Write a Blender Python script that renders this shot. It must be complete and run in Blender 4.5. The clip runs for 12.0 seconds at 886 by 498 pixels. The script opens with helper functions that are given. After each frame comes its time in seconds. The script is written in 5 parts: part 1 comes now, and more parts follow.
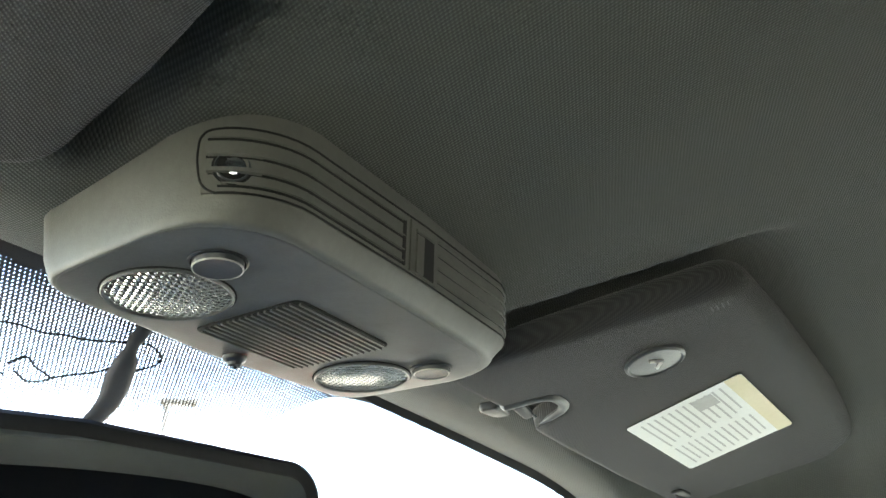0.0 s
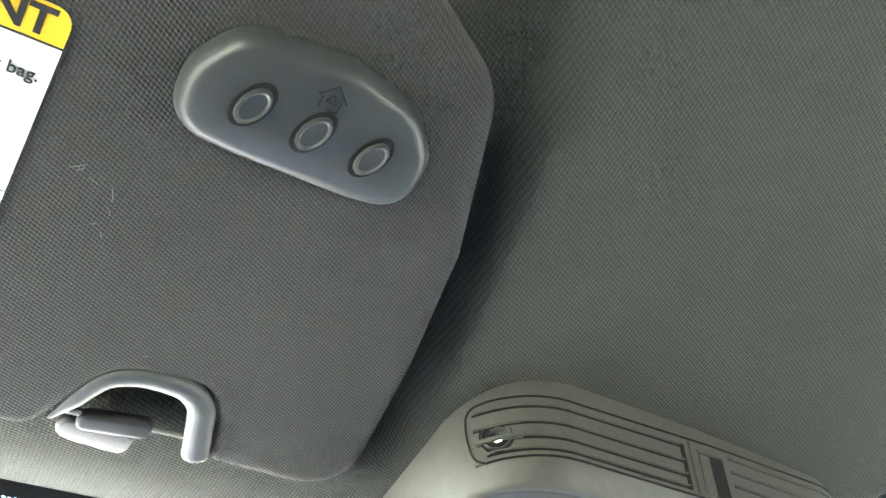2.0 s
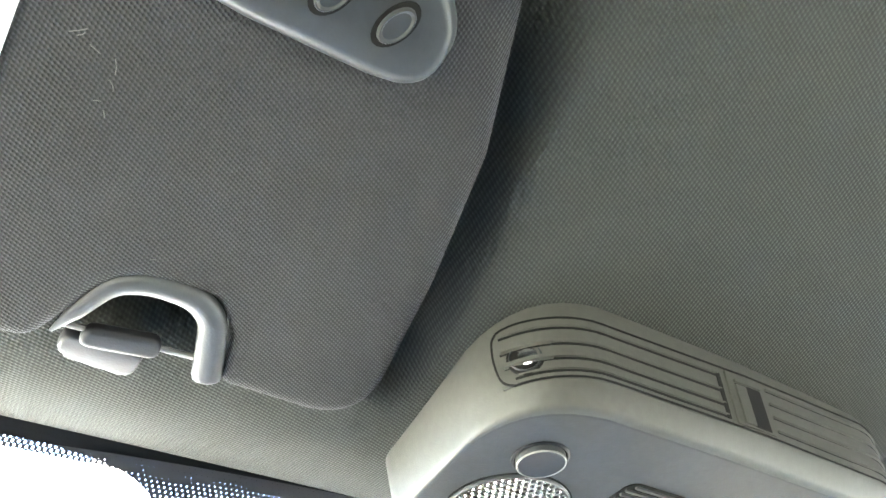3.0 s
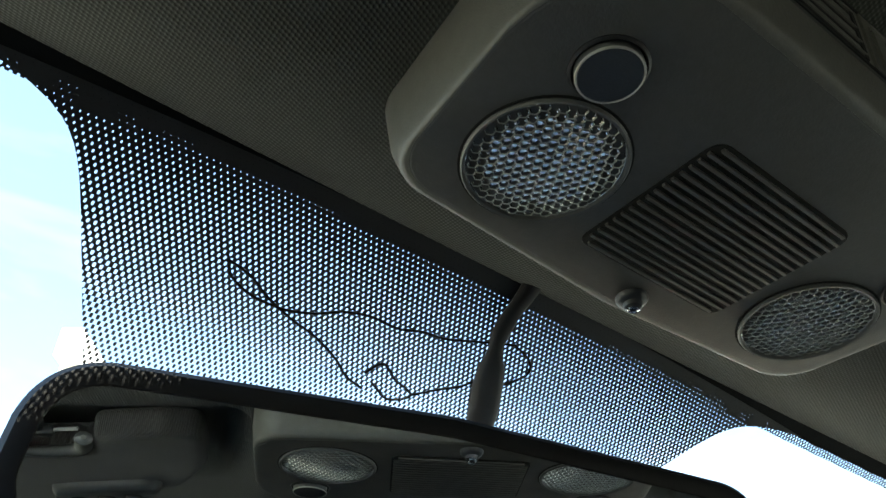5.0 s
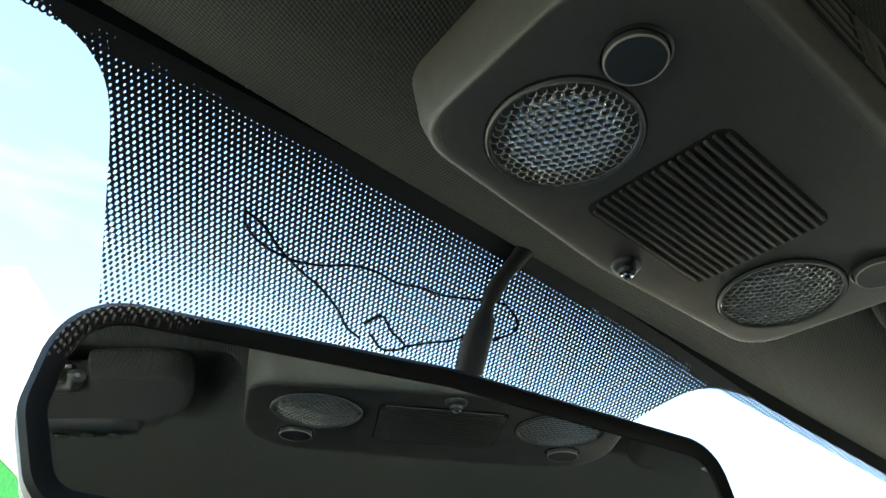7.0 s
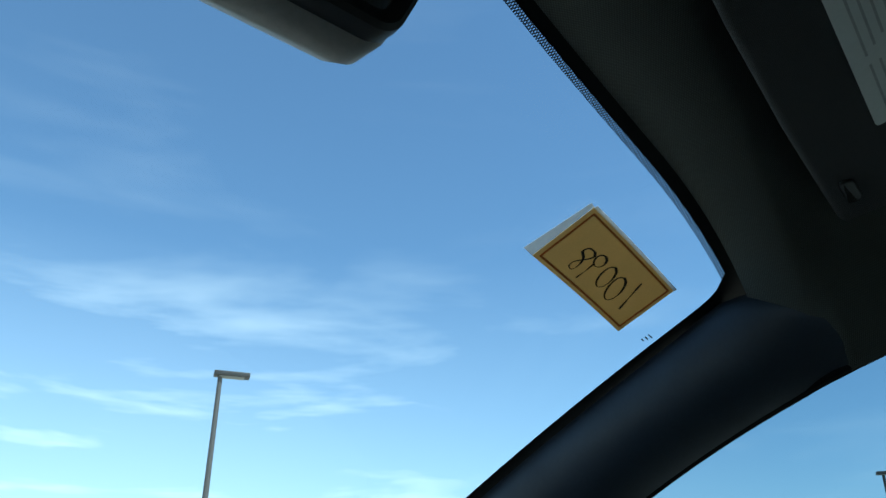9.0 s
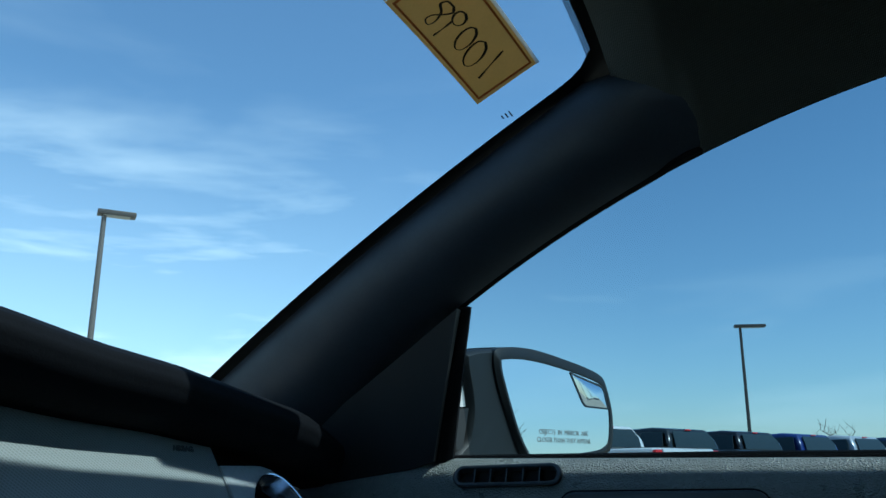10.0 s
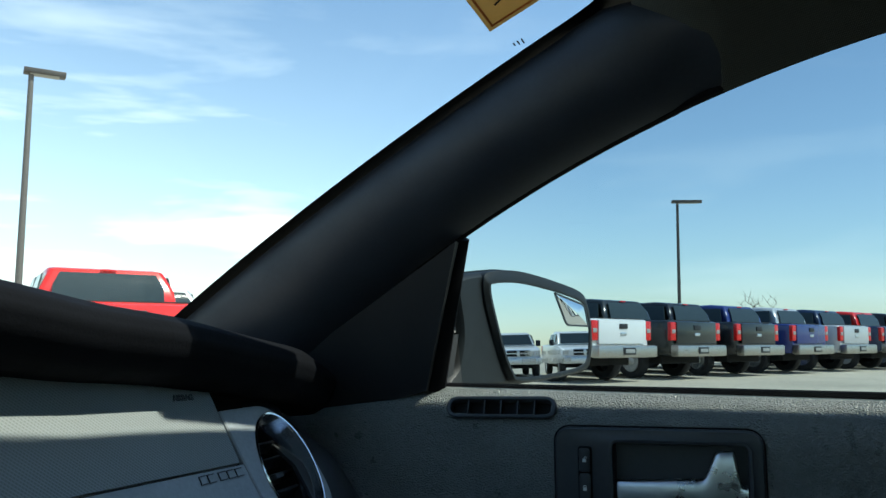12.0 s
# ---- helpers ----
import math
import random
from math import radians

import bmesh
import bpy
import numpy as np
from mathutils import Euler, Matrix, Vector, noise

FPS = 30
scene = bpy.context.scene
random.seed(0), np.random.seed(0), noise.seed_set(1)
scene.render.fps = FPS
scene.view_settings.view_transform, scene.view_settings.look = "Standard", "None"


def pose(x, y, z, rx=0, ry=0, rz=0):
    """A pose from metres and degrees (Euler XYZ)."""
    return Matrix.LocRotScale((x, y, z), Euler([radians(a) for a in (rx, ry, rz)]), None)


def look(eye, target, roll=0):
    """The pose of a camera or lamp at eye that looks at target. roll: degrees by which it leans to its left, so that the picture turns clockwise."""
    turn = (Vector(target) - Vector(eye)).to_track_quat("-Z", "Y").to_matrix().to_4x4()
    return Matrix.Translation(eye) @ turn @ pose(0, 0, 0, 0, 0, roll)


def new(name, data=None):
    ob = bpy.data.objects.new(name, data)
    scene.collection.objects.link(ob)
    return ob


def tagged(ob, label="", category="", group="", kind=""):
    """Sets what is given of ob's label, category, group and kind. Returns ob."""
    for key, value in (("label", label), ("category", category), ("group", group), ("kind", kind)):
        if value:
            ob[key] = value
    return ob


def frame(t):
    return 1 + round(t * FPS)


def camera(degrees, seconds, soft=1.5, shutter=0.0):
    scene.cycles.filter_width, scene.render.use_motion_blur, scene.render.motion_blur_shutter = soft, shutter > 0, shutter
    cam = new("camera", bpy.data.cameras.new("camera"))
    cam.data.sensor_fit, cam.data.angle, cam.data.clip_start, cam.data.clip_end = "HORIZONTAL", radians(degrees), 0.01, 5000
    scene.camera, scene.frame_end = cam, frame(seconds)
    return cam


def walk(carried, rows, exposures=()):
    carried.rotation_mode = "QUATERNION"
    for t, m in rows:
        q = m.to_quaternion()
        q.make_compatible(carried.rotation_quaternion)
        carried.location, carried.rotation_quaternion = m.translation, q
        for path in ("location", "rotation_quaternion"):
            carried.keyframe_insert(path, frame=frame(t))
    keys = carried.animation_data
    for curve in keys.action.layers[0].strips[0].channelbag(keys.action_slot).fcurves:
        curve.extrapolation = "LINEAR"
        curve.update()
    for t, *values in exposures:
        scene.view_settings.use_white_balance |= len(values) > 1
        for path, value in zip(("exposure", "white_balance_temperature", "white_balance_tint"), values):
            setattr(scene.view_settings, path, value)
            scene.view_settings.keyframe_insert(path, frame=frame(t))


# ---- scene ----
cam = camera(57.0, 12.0, soft=1.5)
PATH = [
    (0, (-0.2641, -0.2169, 1.1267), (0.5363, 0.1917, 1.5653), -3.40),
    (0.3, (-0.2794, -0.2330, 1.1207), (0.3854, 0.3040, 1.6400), -3.06),
    (0.5, (-0.2708, -0.2531, 1.0997), (0.2607, 0.3425, 1.7019), -0.73),
    (0.8, (-0.2801, -0.2494, 1.1197), (0.2326, 0.3413, 1.7428), -2.12),
    (1, (-0.2804, -0.2557, 1.1111), (0.1818, 0.3278, 1.7790), -2.22),
    (1.5, (-0.2627, -0.2466, 1.1101), (0.1709, 0.3217, 1.8095), -3.52),
    (2, (-0.2616, -0.2496, 1.1113), (0.1703, 0.3095, 1.8190), -5.13),
    (2.5, (-0.2548, -0.2324, 1.1082), (0.1773, 0.3277, 1.8150), -5.75),
    (3, (-0.2502, -0.2186, 1.1030), (0.1803, 0.3430, 1.8096), -5.62),
    (3.5, (-0.2423, -0.1877, 1.1048), (0.2019, 0.3753, 1.8018), -5.39),
    (3.7, (-0.2250, -0.1636, 1.1014), (0.2139, 0.3871, 1.8114), -4.90),
    (5.3, (-0.1866, -0.1082, 1.0876), (0.3090, 0.5025, 1.7053), -0.01),
    (5.5, (-0.1858, -0.1110, 1.0893), (0.3210, 0.4942, 1.7032), -0.61),
    (6, (-0.2060, -0.1234, 1.0986), (0.2947, 0.4802, 1.7190), -0.28),
    (6.5, (-0.2018, -0.1083, 1.0878), (0.3223, 0.4830, 1.7008), -0.49),
    (7, (-0.2128, -0.1058, 1.0782), (0.3381, 0.4863, 1.6663), -0.10),
    (7.5, (-0.1993, -0.0894, 1.0548), (0.3724, 0.4970, 1.6287), 0.12),
    (7.7, (-0.1854, -0.0776, 1.0374), (0.4167, 0.5120, 1.5758), 0.35),
    (9.3, (-0.0573, -0.0582, 0.9400), (0.7443, 0.3900, 1.3357), 0.13),
    (9.5, (-0.0513, -0.0520, 0.9278), (0.7690, 0.3888, 1.2920), 0.06),
    (9.8, (-0.0310, -0.0698, 0.9141), (0.8252, 0.3452, 1.2218), 0.01),
    (10, (-0.0076, -0.0718, 0.9066), (0.8780, 0.3131, 1.1665), 0.09),
    (10.5, (0.0652, -0.0806, 0.9089), (0.9922, 0.2304, 1.1188), 0.30),
    (11, (0.0865, -0.0819, 0.9004), (1.0228, 0.2304, 1.0613), 0.14),
    (11.2, (0.0682, -0.0881, 0.8978), (1.0061, 0.2318, 1.0321), -0.33),
    (11.5, (0.0768, -0.0502, 0.9133), (0.9974, 0.3248, 1.0248), -0.34),
    (11.8, (0.0482, -0.0241, 0.9481), (0.9732, 0.3420, 1.0500), 0.10),
    (12, (-0.0093, -0.0205, 0.9646), (0.9287, 0.3101, 1.0684), 0.46),
]
EXPOSURES = [(0.0, 4.45, 6900, 4), (0.6, 4.7, 6600, 0), (1.0, 5.05, 6600, 2), (1.5, 5.4, 6600, 3), (2.0, 5.75, 6650, 6), (3.0, 6.0, 6700, 8), (3.3, 5.8, 6700, 8), (3.7, 5.2, 6600, 7), (5.3, 2.65, 7200, -2), (6.5, 2.8, 7100, -4), (7.7, 2.95, 7400, -2), (9.3, 0.35, 5200, -12), (11.0, 0.7, 5400, -10), (12.0, 0.9, 6400, -5)]
walk(cam, [(t, look(eye, target, roll)) for t, eye, target, roll in PATH], EXPOSURES)

# ---- world and sun ----
SUN = Vector((-0.05, -0.68, 1.0)).normalized()
world = bpy.data.worlds.new("sky")
scene.world = world
world.use_nodes = True
wn, wl = world.node_tree.nodes, world.node_tree.links
wn.clear()
sky = wn.new("ShaderNodeTexSky")
sky.sky_type = "NISHITA"
sky.sun_disc = False
sky.sun_elevation = math.asin(SUN.z)
sky.sun_rotation = math.atan2(SUN.x, SUN.y)
sky.air_density, sky.dust_density, sky.ozone_density = 1.0, 0.5, 3.0
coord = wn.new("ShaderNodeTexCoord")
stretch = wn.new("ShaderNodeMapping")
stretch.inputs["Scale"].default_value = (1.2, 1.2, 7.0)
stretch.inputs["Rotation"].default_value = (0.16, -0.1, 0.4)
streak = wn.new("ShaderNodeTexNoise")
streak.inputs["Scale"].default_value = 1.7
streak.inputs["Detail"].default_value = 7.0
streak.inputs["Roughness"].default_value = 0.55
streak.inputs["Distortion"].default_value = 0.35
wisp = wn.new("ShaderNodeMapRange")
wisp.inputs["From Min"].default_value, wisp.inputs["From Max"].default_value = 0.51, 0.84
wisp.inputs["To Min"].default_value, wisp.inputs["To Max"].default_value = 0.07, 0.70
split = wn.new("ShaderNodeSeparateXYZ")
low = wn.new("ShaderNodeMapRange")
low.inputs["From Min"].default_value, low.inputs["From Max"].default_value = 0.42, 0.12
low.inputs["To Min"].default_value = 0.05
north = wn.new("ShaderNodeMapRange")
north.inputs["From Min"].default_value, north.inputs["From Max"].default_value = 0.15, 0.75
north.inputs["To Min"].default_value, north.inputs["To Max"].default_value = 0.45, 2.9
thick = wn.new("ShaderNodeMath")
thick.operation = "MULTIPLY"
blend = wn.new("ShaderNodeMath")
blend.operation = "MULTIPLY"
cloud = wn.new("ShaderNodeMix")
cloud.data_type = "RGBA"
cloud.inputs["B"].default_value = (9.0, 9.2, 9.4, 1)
back = wn.new("ShaderNodeBackground")
back.inputs["Strength"].default_value = 0.12
wout = wn.new("ShaderNodeOutputWorld")
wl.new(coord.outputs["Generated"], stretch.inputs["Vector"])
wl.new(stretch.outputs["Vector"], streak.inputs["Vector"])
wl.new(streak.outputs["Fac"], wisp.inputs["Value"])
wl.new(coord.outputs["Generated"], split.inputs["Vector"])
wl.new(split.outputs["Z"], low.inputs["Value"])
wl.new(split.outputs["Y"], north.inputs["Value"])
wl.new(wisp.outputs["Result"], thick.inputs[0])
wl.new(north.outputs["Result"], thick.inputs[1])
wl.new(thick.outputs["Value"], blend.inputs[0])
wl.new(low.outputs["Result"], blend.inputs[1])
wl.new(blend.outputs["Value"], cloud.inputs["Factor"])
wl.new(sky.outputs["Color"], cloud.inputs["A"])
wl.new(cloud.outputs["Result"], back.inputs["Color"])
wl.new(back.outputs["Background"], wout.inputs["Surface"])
sun = new("sun", bpy.data.lights.new("sun", "SUN"))
sun.data.energy, sun.data.angle, sun.data.color = 3.2, radians(0.53), (1.0, 0.95, 0.88)
sun.matrix_world = look((0, 0, 0), -SUN)


# ---- materials ----
class Mat:
    """A small builder for node materials."""

    def __init__(self, name, color=(0.5, 0.5, 0.5), rough=0.6, metal=0.0, spec=0.5):
        self.m = bpy.data.materials.new(name)
        self.m.use_nodes = True
        self.n, self.l = self.m.node_tree.nodes, self.m.node_tree.links
        self.b = self.n["Principled BSDF"]
        self.out = self.n["Material Output"]
        self.b.inputs["Base Color"].default_value = (*color, 1)
        self.b.inputs["Roughness"].default_value = rough
        self.b.inputs["Metallic"].default_value = metal
        self.b.inputs["Specular IOR Level"].default_value = spec
        self.color = color
        self.height = None

    def node(self, kind, **values):
        nd = self.n.new(kind)
        for key, value in values.items():
            nd.inputs[key].default_value = value
        return nd

    def vec(self, scale=(1, 1, 1), rot=(0, 0, 0)):
        c, mp = self.n.new("ShaderNodeTexCoord"), self.n.new("ShaderNodeMapping")
        mp.inputs["Scale"].default_value, mp.inputs["Rotation"].default_value = scale, rot
        self.l.new(c.outputs["Object"], mp.inputs["Vector"])
        return mp.outputs["Vector"]

    def noise(self, scale, detail=4.0, rough=0.55, vec=None):
        nd = self.node("ShaderNodeTexNoise", Scale=scale, Detail=detail, Roughness=rough)
        self.l.new(vec or self.vec(), nd.inputs["Vector"])
        return nd.outputs["Fac"]

    def math(self, op, a, b=None, c=None):
        nd = self.n.new("ShaderNodeMath")
        nd.operation = op
        for i, v in enumerate((a, b, c)):
            if v is None:
                continue
            if isinstance(v, (int, float)):
                nd.inputs[i].default_value = v
            else:
                self.l.new(v, nd.inputs[i])
        return nd.outputs[0]

    def span(self, v, a, b, c=0.0, d=1.0):
        nd = self.n.new("ShaderNodeMapRange")
        for key, value in zip(("From Min", "From Max", "To Min", "To Max"), (a, b, c, d)):
            nd.inputs[key].default_value = value
        self.l.new(v, nd.inputs["Value"])
        return nd.outputs["Result"]

    def mix(self, fac, a, b):
        nd = self.n.new("ShaderNodeMix")
        nd.data_type = "RGBA"
        for key, v in (("Factor", fac), ("A", a), ("B", b)):
            if isinstance(v, (int, float)):
                nd.inputs[key].default_value = v
            elif isinstance(v, tuple):
                nd.inputs[key].default_value = (*v, 1)
            else:
                self.l.new(v, nd.inputs[key])
        return nd.outputs["Result"]

    def paint(self, c):
        self.l.new(c, self.b.inputs["Base Color"])
        return self

    def rough(self, v):
        self.l.new(v, self.b.inputs["Roughness"])
        return self

    def bump(self, h, strength=0.4, dist=0.001):
        nd = self.node("ShaderNodeBump", Strength=strength, Distance=dist)
        self.l.new(h, nd.inputs["Height"])
        if self.height is not None:
            self.l.new(self.height, nd.inputs["Normal"])
        self.height = nd.outputs["Normal"]
        self.l.new(self.height, self.b.inputs["Normal"])
        return self

    def vary(self, amount=0.25, scale=9.0, fine=160.0):
        """Stains and grain round the base colour."""
        dark = tuple(v * (1 - amount) for v in self.color)
        light = tuple(min(1, v * (1 + amount)) for v in self.color)
        f = self.math("ADD", self.math("MULTIPLY", self.noise(scale), 0.6), self.math("MULTIPLY", self.noise(fine, 2.0), 0.4))
        return self.paint(self.mix(self.span(f, 0.35, 0.65), dark, light))

    def wave(self, scale, rot=(0, 0, 0), distortion=0.0, axes=(1, 1, 1), profile="SIN"):
        nd = self.node("ShaderNodeTexWave", Scale=scale, Distortion=distortion)
        nd.wave_profile = profile
        self.l.new(self.vec(axes, rot), nd.inputs["Vector"])
        return nd.outputs["Fac"]


def fabric(name, color, pitch=0.0016, turn=0.0):
    """Knitted trim cloth: staggered rows of uneven loops, with lint and faint stains."""
    k = Mat(name, color, 0.92, 0, 0.15)
    s = 0.314 / pitch
    a = k.wave(s * 0.95, (0, 0, radians(turn)), 0.5)
    b = k.wave(s * 0.62, (0, 0, radians(turn + 90)), 0.9)
    loops = k.math("MULTIPLY", k.math("SUBTRACT", 1.0, a), k.math("SUBTRACT", 1.0, b))
    h = k.math("POWER", k.math("ADD", k.math("MULTIPLY", a, b), loops), 1.6)
    dark = tuple(v * 0.66 for v in color)
    light = tuple(v * 1.32 for v in color)
    blot = k.noise(7.0, 3.0)
    lint = k.noise(900.0, 2.0)
    f = k.math("ADD", k.math("MULTIPLY", h, 0.6), k.math("ADD", k.math("MULTIPLY", blot, 0.3), k.math("MULTIPLY", lint, 0.35)))
    k.paint(k.mix(k.span(f, 0.2, 0.95), dark, light))
    k.bump(h, 0.6, 0.0006).bump(lint, 0.25, 0.0004)
    k.b.inputs["Sheen Weight"].default_value = 0.12
    return k.m


def plastic(name, color, rough=0.5, grain=1300.0, strength=0.25, amount=0.12, spec=0.5):
    k = Mat(name, color, rough, 0.0, spec)
    k.vary(amount, 14.0, 300.0)
    g = k.noise(grain, 2.0)
    k.bump(g, strength, 0.0004)
    k.rough(k.span(k.noise(30.0), 0.3, 0.7, rough - 0.07, rough + 0.1))
    return k.m


def leather(name, color, scale=460.0):
    k = Mat(name, color, 0.5, 0.0, 1.0)
    v = k.node("ShaderNodeTexVoronoi", Scale=scale)
    v.feature = "SMOOTH_F1"
    warp = k.noise(180.0, 2.0)
    vm = k.n.new("ShaderNodeVectorMath")
    vm.operation = "ADD"
    k.l.new(k.vec((1, 0.7, 1)), vm.inputs[0])
    sc = k.n.new("ShaderNodeVectorMath")
    sc.operation = "SCALE"
    sc.inputs["Scale"].default_value = 0.002
    nz = k.node("ShaderNodeTexNoise", Scale=150.0)
    k.l.new(k.vec(), nz.inputs["Vector"])
    k.l.new(nz.outputs["Color"], sc.inputs[0])
    k.l.new(sc.outputs[0], vm.inputs[1])
    k.l.new(vm.outputs[0], v.inputs["Vector"])
    k.vary(0.2, 10.0, 200.0)
    k.bump(v.outputs["Distance"], 0.95, 0.0026).bump(warp, 0.2, 0.0004)
    k.rough(k.span(k.noise(60.0), 0.3, 0.7, 0.26, 0.40))
    return k.m


def paint(name, color, rough=0.25, metal=0.0):
    k = Mat(name, color, rough, metal)
    k.vary(0.06, 2.0, 40.0)
    k.b.inputs["Coat Weight"].default_value = 0.35
    k.b.inputs["Coat Roughness"].default_value = 0.06
    return k.m


def chrome(name, color=(0.72, 0.74, 0.78), rough=0.12):
    k = Mat(name, color, rough, 1.0)
    k.rough(k.span(k.noise(40.0), 0.3, 0.7, rough * 0.7, rough * 1.6))
    return k.m


def clear(name, tint=(0.96, 0.98, 0.97), gloss=0.0, base=0.012):
    """Thin window glass: it lets the view through and mirrors a little at a slant."""
    k = Mat(name)
    k.n.remove(k.b)
    tr, gl, lw, mx = (k.n.new(s) for s in ("ShaderNodeBsdfTransparent", "ShaderNodeBsdfGlossy", "ShaderNodeLayerWeight", "ShaderNodeMixShader"))
    tr.inputs["Color"].default_value = (*tint, 1)
    gl.inputs["Roughness"].default_value = gloss
    f = k.math("ADD", k.math("MULTIPLY", k.math("POWER", lw.outputs["Facing"], 5.0), 0.75), base)
    k.l.new(f, mx.inputs[0])
    k.l.new(tr.outputs[0], mx.inputs[1])
    k.l.new(gl.outputs[0], mx.inputs[2])
    k.l.new(mx.outputs[0], k.out.inputs["Surface"])
    return k.m


def lens_plastic(name):
    k = Mat(name, (0.95, 0.96, 0.96), 0.06)
    k.b.inputs["Transmission Weight"].default_value = 1.0
    k.b.inputs["IOR"].default_value = 1.49
    return k.m


def dotted(name, pitch, steps):
    """Black baked enamel on a staggered lattice: pin holes that widen along y until only black dots are left.
    steps: (y, threshold) pairs, threshold 1 for solid enamel and -1 for clear glass."""
    k = Mat(name, (0.008, 0.009, 0.011), 0.5)
    c, sp = k.n.new("ShaderNodeTexCoord"), k.n.new("ShaderNodeSeparateXYZ")
    k.l.new(c.outputs["Object"], sp.inputs["Vector"])
    a = k.math("COSINE", k.math("MULTIPLY", sp.outputs["X"], 2 * math.pi / pitch))
    b = k.math("COSINE", k.math("MULTIPLY", sp.outputs["Y"], 2 * math.pi / (pitch * math.sqrt(3) * 0.89)))
    level = steps[0][1]
    for (y0, c0), (y1, c1) in zip(steps, steps[1:]):
        level = k.math("ADD", level, k.span(sp.outputs["Y"], y0, y1, 0.0, c1 - c0))
    solid = k.math("LESS_THAN", k.math("MULTIPLY", a, b), level)
    tr, mx = k.n.new("ShaderNodeBsdfTransparent"), k.n.new("ShaderNodeMixShader")
    k.l.new(solid, mx.inputs[0])
    k.l.new(tr.outputs[0], mx.inputs[1])
    k.l.new(k.b.outputs[0], mx.inputs[2])
    k.l.new(mx.outputs[0], k.out.inputs["Surface"])
    return k.m


def thin_paper(name, color):
    """Card thin enough to let some daylight through."""
    k = Mat(name, color, 0.85)
    k.vary(0.08, 40.0, 600.0)
    tl, mx = k.n.new("ShaderNodeBsdfTranslucent"), k.n.new("ShaderNodeMixShader")
    tl.inputs["Color"].default_value = (*color, 1)
    mx.inputs[0].default_value = 0.40
    k.l.new(k.b.outputs[0], mx.inputs[1])
    k.l.new(tl.outputs[0], mx.inputs[2])
    k.l.new(mx.outputs[0], k.out.inputs["Surface"])
    return k.m


def carbon(name, color):
    """Twill-patterned moulded panel."""
    k = Mat(name, color, 0.42)
    a = k.wave(170.0, (0, radians(50), 0))
    b = k.wave(170.0, (0, radians(-40), 0))
    h = k.math("MAXIMUM", a, k.math("MULTIPLY", b, 0.7))
    k.paint(k.mix(h, tuple(v * 0.75 for v in color), tuple(min(1, v * 1.2) for v in color)))
    k.bump(h, 0.35, 0.0006)
    return k.m


def asphalt(name, color):
    k = Mat(name, color, 0.9)
    k.vary(0.22, 0.25, 6.0)
    k.bump(k.noise(60.0, 3.0), 0.5, 0.01)
    return k.m


